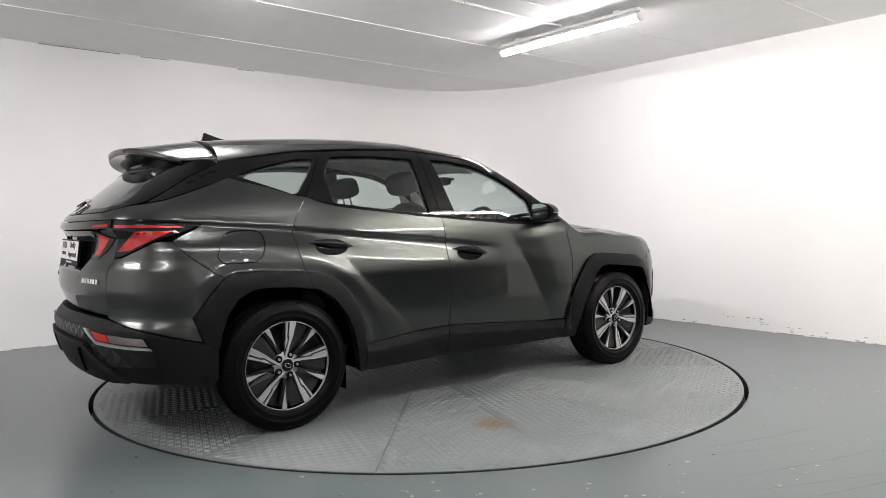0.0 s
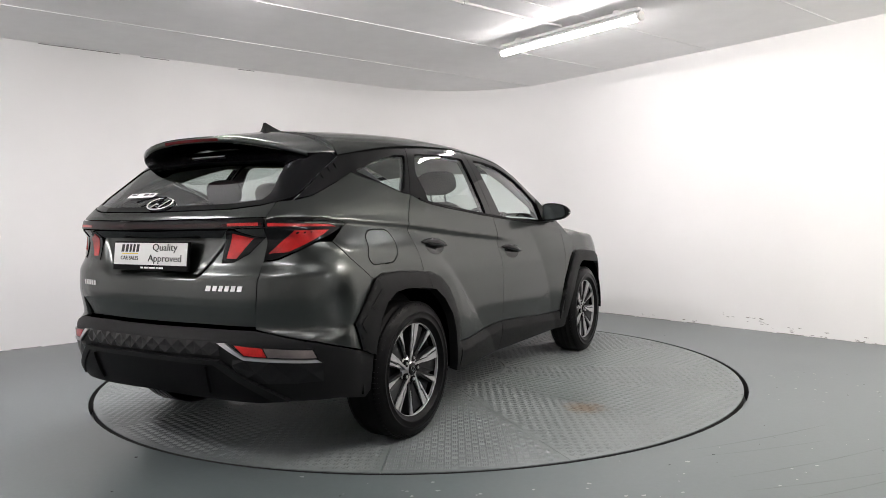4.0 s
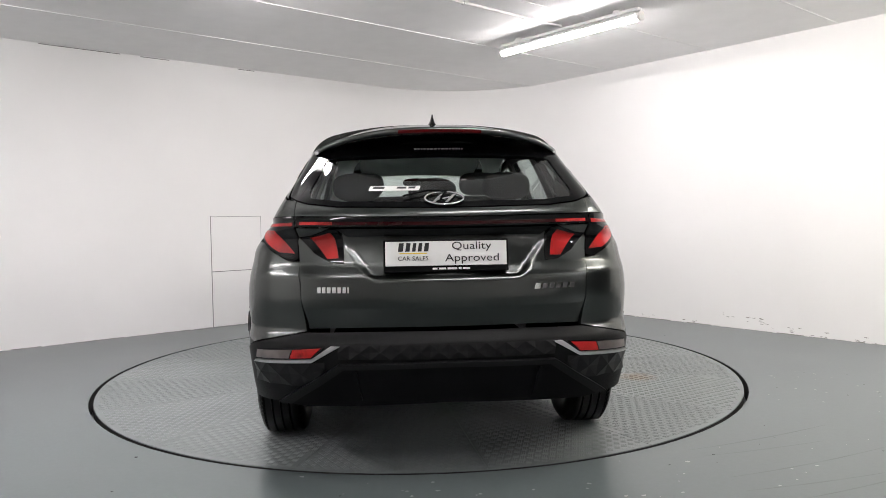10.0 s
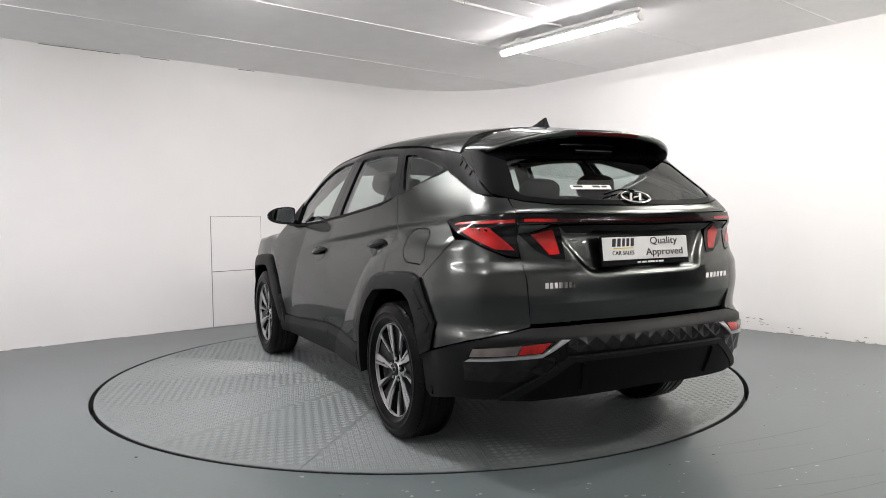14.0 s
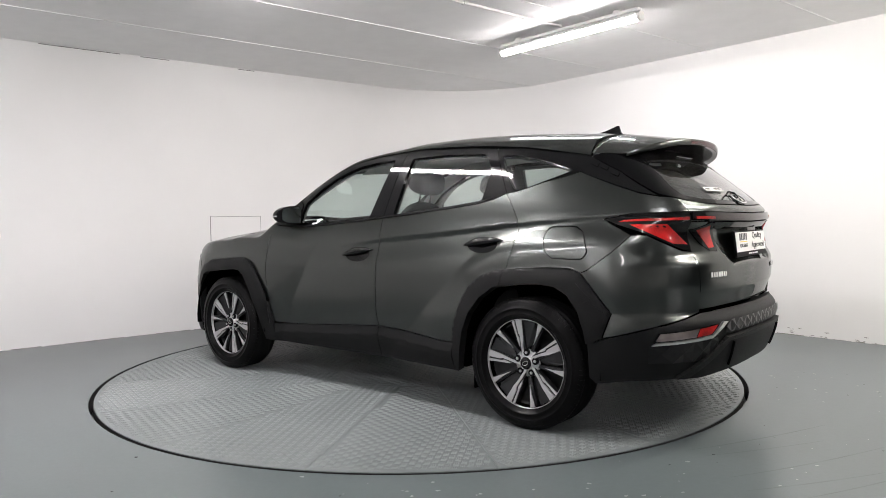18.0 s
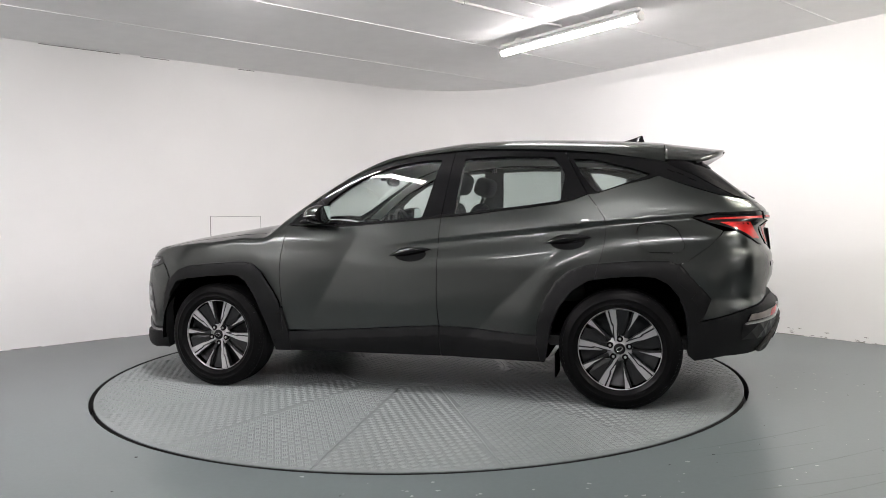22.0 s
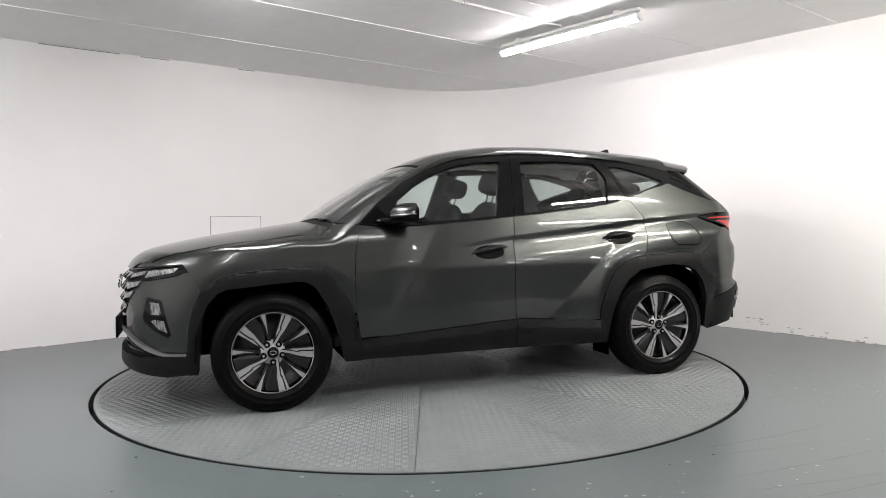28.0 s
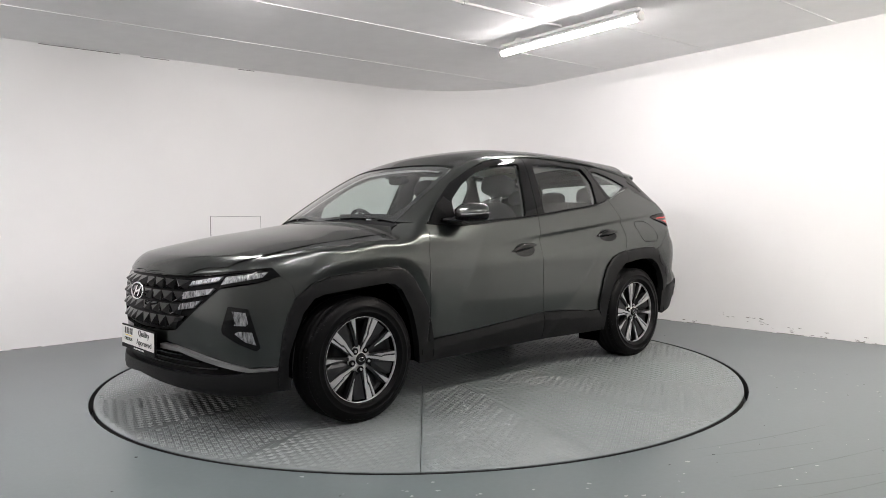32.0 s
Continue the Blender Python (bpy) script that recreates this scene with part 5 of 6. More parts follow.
for k in range(4):
    z0 = 0.372 + k * 0.026
    w = 0.62 - k * 0.11
    panel("grille_bar", nose_wrap, mirrored([(0.0, z0), (w, z0 - 0.01 * w), (w, z0 + 0.007 - 0.01 * w), (0.0, z0 + 0.007)]), BLACK_GLOSS, car, off=-0.012, res=0.04, depth=0.02, gap=0)
f_pair("bumper_strip", [(0.225, 0.452), (0.401, 0.449), (0.718, 0.364), (0.77, 0.352), (0.923, 0.354), (0.923, 0.369), (0.783, 0.371), (0.719, 0.390), (0.405, 0.471), (0.235, 0.478)], plain("satin_grey_trim", (0.2, 0.2, 0.2), 0.35, 0.5), off=0.006, res=0.03, depth=0.03, gap=0, label="satin grey strip across the front bumper")
panel("front_lip", nose_wrap, mirrored([(0.0, 0.345), (0.3, 0.34), (0.62, 0.337), (0.77, 0.350), (0.92, 0.352), (0.905, 0.25), (0.79, 0.235), (0.437, 0.262), (0.0, 0.29)]), CLAD, car, off=0.014, res=0.03, depth=0.05, gap=0, label="dark grey plastic front lip")

# ---- door mirrors, handles, badges and plates
def blob(bm, m, nu=24, nv=12, power=2.6):
    """A rounded box, one unit each way."""
    def sp(v, e):
        return math.copysign(abs(v) ** e, v)
    e = 2 / power
    rows = []
    for j in range(nv + 1):
        a = -math.pi / 2 + math.pi * j / nv
        rows.append([bm.verts.new(m @ Vector((sp(math.cos(a), e) * sp(math.cos(2 * math.pi * i / nu), e), sp(math.cos(a), e) * sp(math.sin(2 * math.pi * i / nu), e), sp(math.sin(a), e)))) for i in range(nu)])
    for a, b in zip(rows, rows[1:]):
        for i in range(nu):
            bm.faces.new((a[i], a[(i + 1) % nu], b[(i + 1) % nu], b[i]))
    bmesh.ops.remove_doubles(bm, verts=bm.verts, dist=1e-5)
    bmesh.ops.recalc_face_normals(bm, faces=bm.faces)


def scaled(x, y, z, sx, sy, sz, rx=0, ry=0, rz=0):
    return pose(x, y, z, rx, ry, rz) @ Matrix.Diagonal((sx, sy, sz, 1))


def door_mirror(s):
    def made(build):
        bm = bmesh.new()
        build(bm)
        if s < 0:
            bmesh.ops.scale(bm, vec=(1, -1, 1), verts=bm.verts)
            bmesh.ops.reverse_faces(bm, faces=bm.faces)
        return bm

    # sections across the housing: place out from the door, height above and below the seam, depth, back edge
    cuts = [(0.858, 0.052, 0.046, 0.100, 0.494), (0.872, 0.063, 0.055, 0.132, 0.484), (0.91, 0.068, 0.060, 0.150, 0.482),
            (0.95, 0.067, 0.059, 0.148, 0.482), (0.99, 0.062, 0.054, 0.132, 0.482), (1.02, 0.052, 0.045, 0.106, 0.483),
            (1.042, 0.039, 0.033, 0.078, 0.488), (1.055, 0.024, 0.019, 0.050, 0.497), (1.060, 0.008, 0.006, 0.020, 0.508)]
    mid = 1.160

    def shell(bm, lo, hi, n=9):
        rows = []
        for y, up, dn, d, back in cuts:
            row = []
            for k in range(n + 1):
                a = math.radians(lo + (hi - lo) * k / n)
                h = up if a > 0 else dn
                row.append(bm.verts.new((back + d * max(0.0, math.cos(a)) ** 0.75, y, mid + h * math.sin(a))))
            rows.append(row)
        for p, q in zip(rows, rows[1:]):
            for k in range(n):
                bm.faces.new((p[k], p[k + 1], q[k + 1], q[k]))
        return rows

    def cap(bm):
        shell(bm, -22, 90)
        bmesh.ops.recalc_face_normals(bm, faces=bm.faces)
    mirror = cpart("door_mirror", made(cap), PAINT, car, "grey door mirror with gloss black base", True)

    def base(bm):
        rows = shell(bm, -90, -22)
        bm.faces.new(rows[0])
        blob(bm, scaled(0.625, 0.862, 1.118, 0.080, 0.055, 0.020, 0, 0, -10), power=2.4)
        bmesh.ops.recalc_face_normals(bm, faces=bm.faces)
    cpart("base", made(base), BLACK_GLOSS, mirror, "gloss black mirror base", True)

    def rim(bm):
        line = [(y, up, dn, back) for y, up, dn, d, back in cuts]
        out = [bm.verts.new((x, y, mid + u)) for y, u, w, x in line] + [bm.verts.new((x, y, mid - w)) for y, u, w, x in line[::-1]]
        back = [bm.verts.new((x + 0.006, y, mid + u - 0.004)) for y, u, w, x in line] + [bm.verts.new((x + 0.006, y, mid - w + 0.004)) for y, u, w, x in line[::-1]]
        n = len(line)
        for ring_ in (out, back):
            for k in range(n - 1):
                bm.faces.new((ring_[k], ring_[k + 1], ring_[2 * n - 2 - k], ring_[2 * n - 1 - k]))
        bm.faces.new((out[0], out[2 * n - 1], back[2 * n - 1], back[0]))
        bmesh.ops.recalc_face_normals(bm, faces=bm.faces)
    cpart("rim", made(rim), BLACK, mirror, "black rim round the mirror glass")

    def strip(bm):
        line = []
        for y, up, dn, d, back in cuts[3:8]:
            a = math.radians(-8)
            line.append((back + d * math.cos(a) ** 0.75 + 0.0005, y, mid + dn * math.sin(a)))
        line.append((0.500, 1.0588, mid - 0.001))
        tube(bm, line, 0.0035, 6)
    cpart("indicator_strip", made(strip), SILVER, mirror, smooth=True)

    def face(bm):
        top, low = [], []
        for y, u, w in ((0.868, 0.036, 0.030), (0.874, 0.050, 0.044), (0.885, 0.057, 0.050), (0.95, 0.058, 0.050), (0.99, 0.053, 0.045), (1.015, 0.044, 0.037), (1.028, 0.034, 0.028), (1.035, 0.018, 0.014)):
            top.append(bm.verts.new((0.4795, y, mid + u)))
            low.append(bm.verts.new((0.4795, y, mid - w)))
        f = bm.faces.new(top + low[::-1])
        f.normal_update()
        if f.normal.x > 0:
            f.normal_flip()
        for v in list(f.verts):
            v.co.x -= 0.05 * (v.co.y - 0.95)
    cpart("mirror_glass", made(face), MIRROR, mirror, "mirror glass")

    def triangle(bm):
        p = wrap(np.array([(0.79, 1.100), (0.56, 1.113), (0.56, 1.232), (0.60, 1.268), (0.684, 1.212)]))
        vs = [bm.verts.new((q[0], q[1] + 0.004, q[2])) for q in p]
        bm.faces.new(vs)
        bmesh.ops.solidify(bm, geom=bm.faces[:], thickness=0.01)
    cpart("mirror_sail", made(triangle), BLACK, mirror)


def door_handle(x0, z0, x1, z1):
    """A pointed grip over a dark hollow."""
    for s in (1, -1):
        bm = bmesh.new()
        rows = []
        n = 16
        for i in range(n + 1):
            t = i / n
            u = x0 + (x1 - x0) * t
            zc = z0 + (z1 - z0) * t + 0.010 * math.sin(math.pi * t)
            q = wrap(np.array([[u, zc]]))[0]
            h = 0.0015 + 0.0215 * math.sin(math.pi * min(1, t * 1.02)) ** 0.8
            d = 0.004 + 0.032 * math.sin(math.pi * t) ** 0.6
            rows.append([bm.verts.new((u, q[1] + d * c, zc + h * b)) for b, c in ((-0.9, -0.3), (-1.0, 0.5), (-0.55, 0.95), (0.25, 1.0), (0.85, 0.75), (1.0, 0.2), (0.9, -0.3))])
        for a, b in zip(rows, rows[1:]):
            for k in range(7):
                bm.faces.new((a[k], a[(k + 1) % 7], b[(k + 1) % 7], b[k]))
        bm.faces.new(rows[0])
        bm.faces.new(rows[-1])
        bmesh.ops.recalc_face_normals(bm, faces=bm.faces)
        if s < 0:
            bmesh.ops.scale(bm, vec=(1, -1, 1), verts=bm.verts)
            bmesh.ops.reverse_faces(bm, faces=bm.faces)
        cpart("door_handle", bm, BLACK_GLOSS, car, "gloss black door handle", True)
    xm, zm = (x0 + x1) / 2, (z0 + z1) / 2
    cup = [(xm + 0.105 * math.cos(a), zm - 0.012 + 0.046 * math.sin(a)) for a in [2 * math.pi * i / 20 for i in range(20)]]
    both("handle_cup", cup, BLACK_GLOSS, car, off=0.0015, depth=0.002, res=0.03, gap=0)


for s in (1, -1):
    door_mirror(s)
door_handle(0.084, 0.896, -0.190, 0.936)
door_handle(-0.901, 0.973, -1.178, 1.004)


def flat_text(words, size, m, material, parent, name="lettering", depth=0.001, shear=0.0, width=None, label=""):
    """Words in the built-in letters, turned into a mesh."""
    cu = bpy.data.curves.new(name, "FONT")
    cu.body, cu.size, cu.extrude, cu.align_x, cu.align_y, cu.shear = words, size, depth, "CENTER", "CENTER", shear
    cu.resolution_u = 3
    tmp = bpy.data.objects.new("tmp", cu)
    scene.collection.objects.link(tmp)
    me = bpy.data.meshes.new_from_object(tmp.evaluated_get(bpy.context.evaluated_depsgraph_get()))
    bpy.data.objects.remove(tmp)
    if width:
        xs = [v.co.x for v in me.vertices]
        k = width / (max(xs) - min(xs))
        me.transform(Matrix.Diagonal((k, 1, 1, 1)))
    me.transform(m)
    me.materials.clear()
    me.materials.append(material)
    ob = new(name, me)
    ob.parent = parent
    if label:
        ob["label"] = label
    return ob


INK = plain("black_ink", (0.015, 0.015, 0.016), 0.4)
YELLOW = plain("yellow_ink", (0.75, 0.55, 0.02), 0.5, spread=0.03)
PLATE_WHITE = plain("white_plate", (0.78, 0.78, 0.76), 0.35, spread=0.02)


def frame_at(p, right, up):
    """Axes for flat work: x to its right, y up, z out."""
    r, u = Vector(right).normalized(), Vector(up).normalized()
    n = r.cross(u)
    return Matrix(((r.x, u.x, n.x, p[0] + CAR_X), (r.y, u.y, n.y, p[1] + CAR_Y), (r.z, u.z, n.z, p[2]), (0, 0, 0, 1)))


def bars(widths, h, gap, m, material, parent, depth=0.001, slant=0.0, name="badge_bar", label=""):
    """Plain upright bars for a word that is not lettered."""
    x = -(sum(widths) + gap * (len(widths) - 1)) / 2
    bm = bmesh.new()
    for w in widths:
        vs = box(bm, (x, -h / 2, 0), (x + w, h / 2, depth))
        for v in vs:
            v.co.x += slant * v.co.y
        x += w + gap
    ob = part(name, bm, material, parent, label)
    ob.data.transform(m)
    return ob


def dealer_plate(m, w, h):
    bm = bmesh.new()
    box(bm, (-w / 2, -h / 2 - 0.012, 0), (w / 2, h / 2, 0.012), bevel=0.004)
    pl = part("sign_plate", bm, BLACK, car, "white plate with black words in a black holder")
    pl.data.transform(m)
    bm = bmesh.new()
    box(bm, (-w / 2 + 0.008, -h / 2 + 0.014, 0.011), (w / 2 - 0.008, h / 2 - 0.008, 0.0145), bevel=0.001, seg=1)
    fc = part("plate_face", bm, PLATE_WHITE, pl)
    fc.data.transform(m)
    k = w / 0.52
    z = 0.0155
    bars([0.02 * k, 0.018 * k, 0.014 * k, 0.015 * k, 0.018 * k], 0.036, 0.010 * k, m @ Matrix.Translation((-0.135 * k, 0.030, z - 0.001)), INK, pl, slant=0.15, name="brand_shape", label="black brand mark drawn as plain bars")
    bars([0.115 * k], 0.004, 0, m @ Matrix.Translation((-0.137 * k, 0.004, z - 0.001)), YELLOW, pl, name="brand_line", label="yellow line")
    flat_text("CAR SALES", 0.026, m @ Matrix.Translation((-0.138 * k, -0.018, z)), INK, pl, width=0.125 * k, depth=0.0008)
    flat_text("Quality", 0.046, m @ Matrix.Translation((0.105 * k, 0.033, z)), INK, pl, width=0.165 * k, depth=0.0009)
    flat_text("Approved", 0.046, m @ Matrix.Translation((0.108 * k, -0.018, z)), INK, pl, width=0.225 * k, depth=0.0009)
    bars([0.02 * k, 0.03 * k, 0.04 * k, 0.012 * k, 0.03 * k], 0.008, 0.006 * k, m @ Matrix.Translation((0.02 * k, -h / 2 + 0.001, 0.0115)), PLATE_WHITE, pl, name="small_print", label="white unreadable small print")


def emblem(m, rx, ry):
    bm = bmesh.new()
    n = 40
    tube(bm, [(rx * math.cos(2 * math.pi * i / n), ry * math.sin(2 * math.pi * i / n), 0.004) for i in range(n + 1)], 0.0048 * rx / 0.08, 8)
    em = part("emblem", bm, CHROME, car, "chrome oval badge with a slanting mark", True)
    em.data.transform(m)
    bm = bmesh.new()
    for sx in (-1, 1):
        vs = box(bm, (sx * rx * 0.33 - rx * 0.085, -ry * 0.66, 0), (sx * rx * 0.33 + rx * 0.085, ry * 0.66, 0.005))
        for v in vs:
            v.co.x += 0.7 * v.co.y
    vs = box(bm, (-rx * 0.33, -ry * 0.10, 0), (rx * 0.33, ry * 0.10, 0.004))
    for v in vs:
        v.co.y += 0.25 * v.co.x
    mk = part("mark", bm, CHROME, em)
    mk.data.transform(m)


# the tail's plate, badges and emblem
p = rear_wrap(np.array([(0.0, 0.979), (0.0, 1.214), (0.53, 0.834), (-0.52, 0.837)]))
n = normals(p)
dealer_plate(frame_at((-2.222, 0, 0.978), (0, -1, 0), (0.12, 0, 1)), 0.53, 0.125)
up = Vector((0.83, 0, 0.56))
emblem(frame_at((p[1][0] + 0.001, 0, p[1][2]), (0, -1, 0), (0.76, 0, 0.65)), 0.083, 0.042)
def on_tail(s, z, out):
    q = rear_wrap(np.array([(s, z), (s + 0.01, z), (s, z + 0.01)]))
    nn = normals(q[:1])[0]
    return frame_at(tuple(q[0] + out * nn), tuple(q[0] - q[1]), tuple(q[2] - q[0]))


bars([0.016, 0.015, 0.016, 0.018, 0.016, 0.015, 0.006], 0.025, 0.006, on_tail(0.530, 0.834, 0.001), CHROME, car, 0.003, name="maker_badge", label="row of small chrome badge shapes")
bars([0.026, 0.022, 0.020, 0.022, 0.022, 0.024], 0.024, 0.010, on_tail(-0.520, 0.836, 0.001), CHROME, car, 0.003, 0.3, name="model_badge", label="row of small slanted chrome badge shapes")
# the nose's plate and emblem
dealer_plate(frame_at((2.238, 0, 0.478), (0, 1, 0), (-0.02, 0, 1)), 0.53, 0.125)
q = nose_wrap(np.array([(0.0, 0.748)]))[0]
emblem(frame_at((q[0] + 0.022, 0, 0.748), (0, 1, 0), (-0.12, 0, 1)), 0.088, 0.045)


def rear_wiper():
    bm = bmesh.new()
    q = rear_wrap(np.array([(0.02, 1.215), (-0.02, 1.24), (0.10, 1.245), (0.24, 1.222)]))
    nn = normals(q)
    tube(bm, [tuple(a + 0.009 * b) for a, b in zip(q, nn)], 0.0045, 6)
    cpart("rear_wiper", bm, BLACK, car, "black rear wiper resting on the glass", True)


rear_wiper()


def rear_sticker(s, z, w, h, name, label, mat, word):
    m = on_tail(s, z, 0.0012)
    bm = bmesh.new()
    box(bm, (-w / 2, -h / 2, 0), (w / 2, h / 2, 0.0012))
    st = part(name, bm, mat, car, label)
    st.data.transform(m)
    for k, (a, b, c) in enumerate(word):
        bm = bmesh.new()
        box(bm, (a - b / 2, c - 0.007, 0.0012), (a + b / 2, c + 0.007, 0.0018))
        o = part("print_bar", bm, INK, st)
        o.data.transform(m)


rear_sticker(0.305, 1.262, 0.22, 0.034, "window_sticker", "white sticker with unreadable print inside the rear glass", PLATE_WHITE, [(-0.07, 0.05, 0.004), (0.03, 0.04, 0.004), (0.075, 0.03, 0.004)])
bars([0.012, 0.01, 0.008, 0.01, 0.01, 0.016, 0.012, 0.01, 0.016, 0.012, 0.008, 0.012, 0.01, 0.006, 0.008], 0.010, 0.005, on_tail(0.0, 1.455, 0.002), plain("grey_print", (0.45, 0.45, 0.45), 0.5), car, 0.0005, name="window_print", label="faint grey unreadable print on the dark glass")

# ---- wheels
def lathe(bm, prof, seg=72):
    """Turns a profile of (axis, radius) about the wheel's y axis."""
    rows = [[bm.verts.new((r * math.cos(2 * math.pi * i / seg), y, r * math.sin(2 * math.pi * i / seg))) for i in range(seg)] for y, r in prof]
    for a, b in zip(rows, rows[1:]):
        for i in range(seg):
            bm.faces.new((a[i], a[(i + 1) % seg], b[(i + 1) % seg], b[i]))
    bmesh.ops.recalc_face_normals(bm, faces=bm.faces)


def arm(bm, pts_in, z_lo=-0.02):
    """A flat-topped spoke: its outline in the wheel's face as (radius, side, lift)."""
    top = [bm.verts.new((r, lift, s)) for r, s, lift in pts_in]
    low = [bm.verts.new((r, lift + z_lo, s)) for r, s, lift in pts_in]
    n = len(top)
    bm.faces.new(top)
    bm.faces.new(low[::-1])
    for i in range(n):
        bm.faces.new((top[i], top[(i + 1) % n], low[(i + 1) % n], low[i]))
    bmesh.ops.recalc_face_normals(bm, faces=bm.faces)


def make_wheel():
    """Built at the origin, its outer face towards +y. The hub barrel carries tyre, rim and spokes."""
    bm = bmesh.new()
    lathe(bm, [(-0.15, 0.225), (-0.10, 0.220), (-0.06, 0.222), (-0.03, 0.227), (-0.06, 0.221), (-0.062, 0.10), (-0.062, 0.0)])
    wheel = part("wheel", bm, ALLOY_DARK, car, "five-spoke two-tone alloy wheel", True)
    bm = bmesh.new()
    R = 0.352
    prof = [(-0.165, 0.226), (-0.185, 0.25), (-0.198, 0.29), (-0.19, 0.325), (-0.17, R - 0.006)]
    y = -0.165
    for g in range(4):
        prof += [(y, R - 0.001), (y + 0.030, R), (y + 0.031, R - 0.009), (y + 0.041, R - 0.009), (y + 0.042, R)]
        y += 0.0415
    prof += [(0.002, R - 0.001), (0.010, R - 0.007), (0.020, R - 0.024), (0.0265, 0.315), (0.030, 0.302), (0.0325, 0.300), (0.0325, 0.294), (0.0305, 0.292), (0.031, 0.285), (0.0285, 0.272), (0.030, 0.270), (0.0295, 0.264), (0.026, 0.262), (0.018, 0.251), (0.012, 0.245), (0.008, 0.238)]
    lathe(bm, prof, 96)
    tyre = part("tyre", bm, RUBBER, wheel, "black road tyre", True)
    bm = bmesh.new()
    shoulder = ([(-0.006, R + 0.0008), (0.004, R - 0.0015), (0.0125, R - 0.009), (0.0205, R - 0.022), (0.014, R - 0.022), (-0.004, R - 0.006)],
                [(-0.158, R + 0.0005), (-0.171, R - 0.004), (-0.182, R - 0.015), (-0.189, R - 0.024), (-0.180, R - 0.024), (-0.160, R - 0.006)])
    for i in range(84):
        for side in (0, 1):
            a = 2 * math.pi * (i + 0.5 * side) / 84
            w = [[bm.verts.new((r * math.cos(a + d), y, r * math.sin(a + d))) for y, r in shoulder[side]] for d in (-0.024, 0.024)]
            bm.faces.new(w[0])
            bm.faces.new(w[1][::-1])
            for k in range(6):
                bm.faces.new((w[0][k], w[0][(k + 1) % 6], w[1][(k + 1) % 6], w[1][k]))
    bmesh.ops.recalc_face_normals(bm, faces=bm.faces)
    tagged(part("shoulder_tread", bm, RUBBER, wheel), "moulded shoulder tread of the tyre", kind="stuff")
    bm = bmesh.new()
    lathe(bm, [(0.006, 0.2352), (0.010, 0.2372), (0.008, 0.240), (0.0, 0.242), (-0.01, 0.238)], 96)
    part("rim", bm, ALLOY, wheel, "machined rim edge", True)
    main = [(0.035, -0.004, -0.010), (0.100, 0.004, -0.005), (0.150, 0.017, 0.0), (0.231, 0.028, 0.006), (0.233, -0.009, 0.006), (0.160, -0.008, 0.001), (0.146, -0.002, -0.001), (0.100, -0.009, -0.005), (0.034, -0.018, -0.010)]
    strip = [(0.092, -0.019, -0.006), (0.138, -0.010, -0.001), (0.154, -0.0165, 0.001), (0.232, -0.019, 0.006), (0.231, -0.033, 0.006), (0.146, -0.024, 0.0), (0.118, -0.024, -0.004)]
    thin = [(0.112, 0.000, -0.008), (0.170, 0.008, -0.001), (0.232, 0.016, 0.005), (0.233, -0.012, 0.005), (0.165, -0.001, -0.001)]
    body = [(0.034, 0.006, -0.017), (0.110, 0.014, -0.012), (0.228, 0.030, -0.003), (0.229, -0.036, -0.003), (0.120, -0.027, -0.011), (0.040, -0.018, -0.017)]
    web = [(0.070, 0.012, -0.024), (0.228, 0.030, -0.010), (0.208, 0.098, -0.012), (0.110, 0.082, -0.034)]
    fin = [(0.070, 0.050, -0.032), (0.100, 0.062, -0.026), (0.182, 0.128, -0.006), (0.178, 0.140, -0.008), (0.100, 0.090, -0.034)]
    rib = [(0.060, 0.010, -0.022), (0.229, 0.020, -0.006), (0.229, -0.020, -0.006), (0.070, -0.006, -0.022)]
    for i in range(5):
        for poly, mt, nm, off, low in ((body, ALLOY_DARK, "spoke", 0, -0.03), (main, ALLOY, "spoke_face", 0, -0.006), (strip, ALLOY, "spoke_face", 0, -0.006), (web, ALLOY_DARK, "web", 0, -0.012), (fin, ALLOY_DARK, "fin", 0, -0.012), (rib, ALLOY_DARK, "spoke", 36, -0.03), (thin, ALLOY, "spoke_face", 36, -0.006)):
            bm = bmesh.new()
            arm(bm, poly, low)
            bmesh.ops.rotate(bm, cent=(0, 0, 0), matrix=Matrix.Rotation(-radians(72 * i + off), 3, "Y"), verts=bm.verts)
            part(nm, bm, mt, wheel, "bright machined spoke face" if mt is ALLOY else "dark grey spoke")
        bm = bmesh.new()
        a = radians(72 * i - 14)
        at = Matrix.Translation((0.058 * math.cos(a), -0.014, -0.058 * math.sin(a))) @ pose(0, 0, 0, -90, 0, 0)
        cyl(bm, 0.0105, 0.008, 0.022, at, 6)
        part("wheel_nut", bm, SILVER, wheel)
        bm = bmesh.new()
        cyl(bm, 0.018, 0.019, 0.012, at, 20)
        part("nut_seat", bm, BLACK, wheel)
    bm = bmesh.new()
    lathe(bm, [(-0.03, 0.076), (-0.02, 0.070), (-0.014, 0.040), (-0.007, 0.0375), (-0.006, 0.0335)], 40)
    part("hub", bm, ALLOY, wheel, smooth=True)
    bm = bmesh.new()
    lathe(bm, [(-0.010, 0.034), (-0.002, 0.032), (0.0, 0.029), (0.0005, 0.0)], 40)
    cap = part("centre_cap", bm, BLACK_GLOSS, wheel, "black centre cap with a small oval mark", True)
    bm = bmesh.new()
    tube(bm, [(0.019 * math.cos(2 * math.pi * i / 24), 0.0015, 0.0105 * math.sin(2 * math.pi * i / 24)) for i in range(25)], 0.0016, 6)
    part("cap_mark", bm, CHROME, wheel)
    bm = bmesh.new()
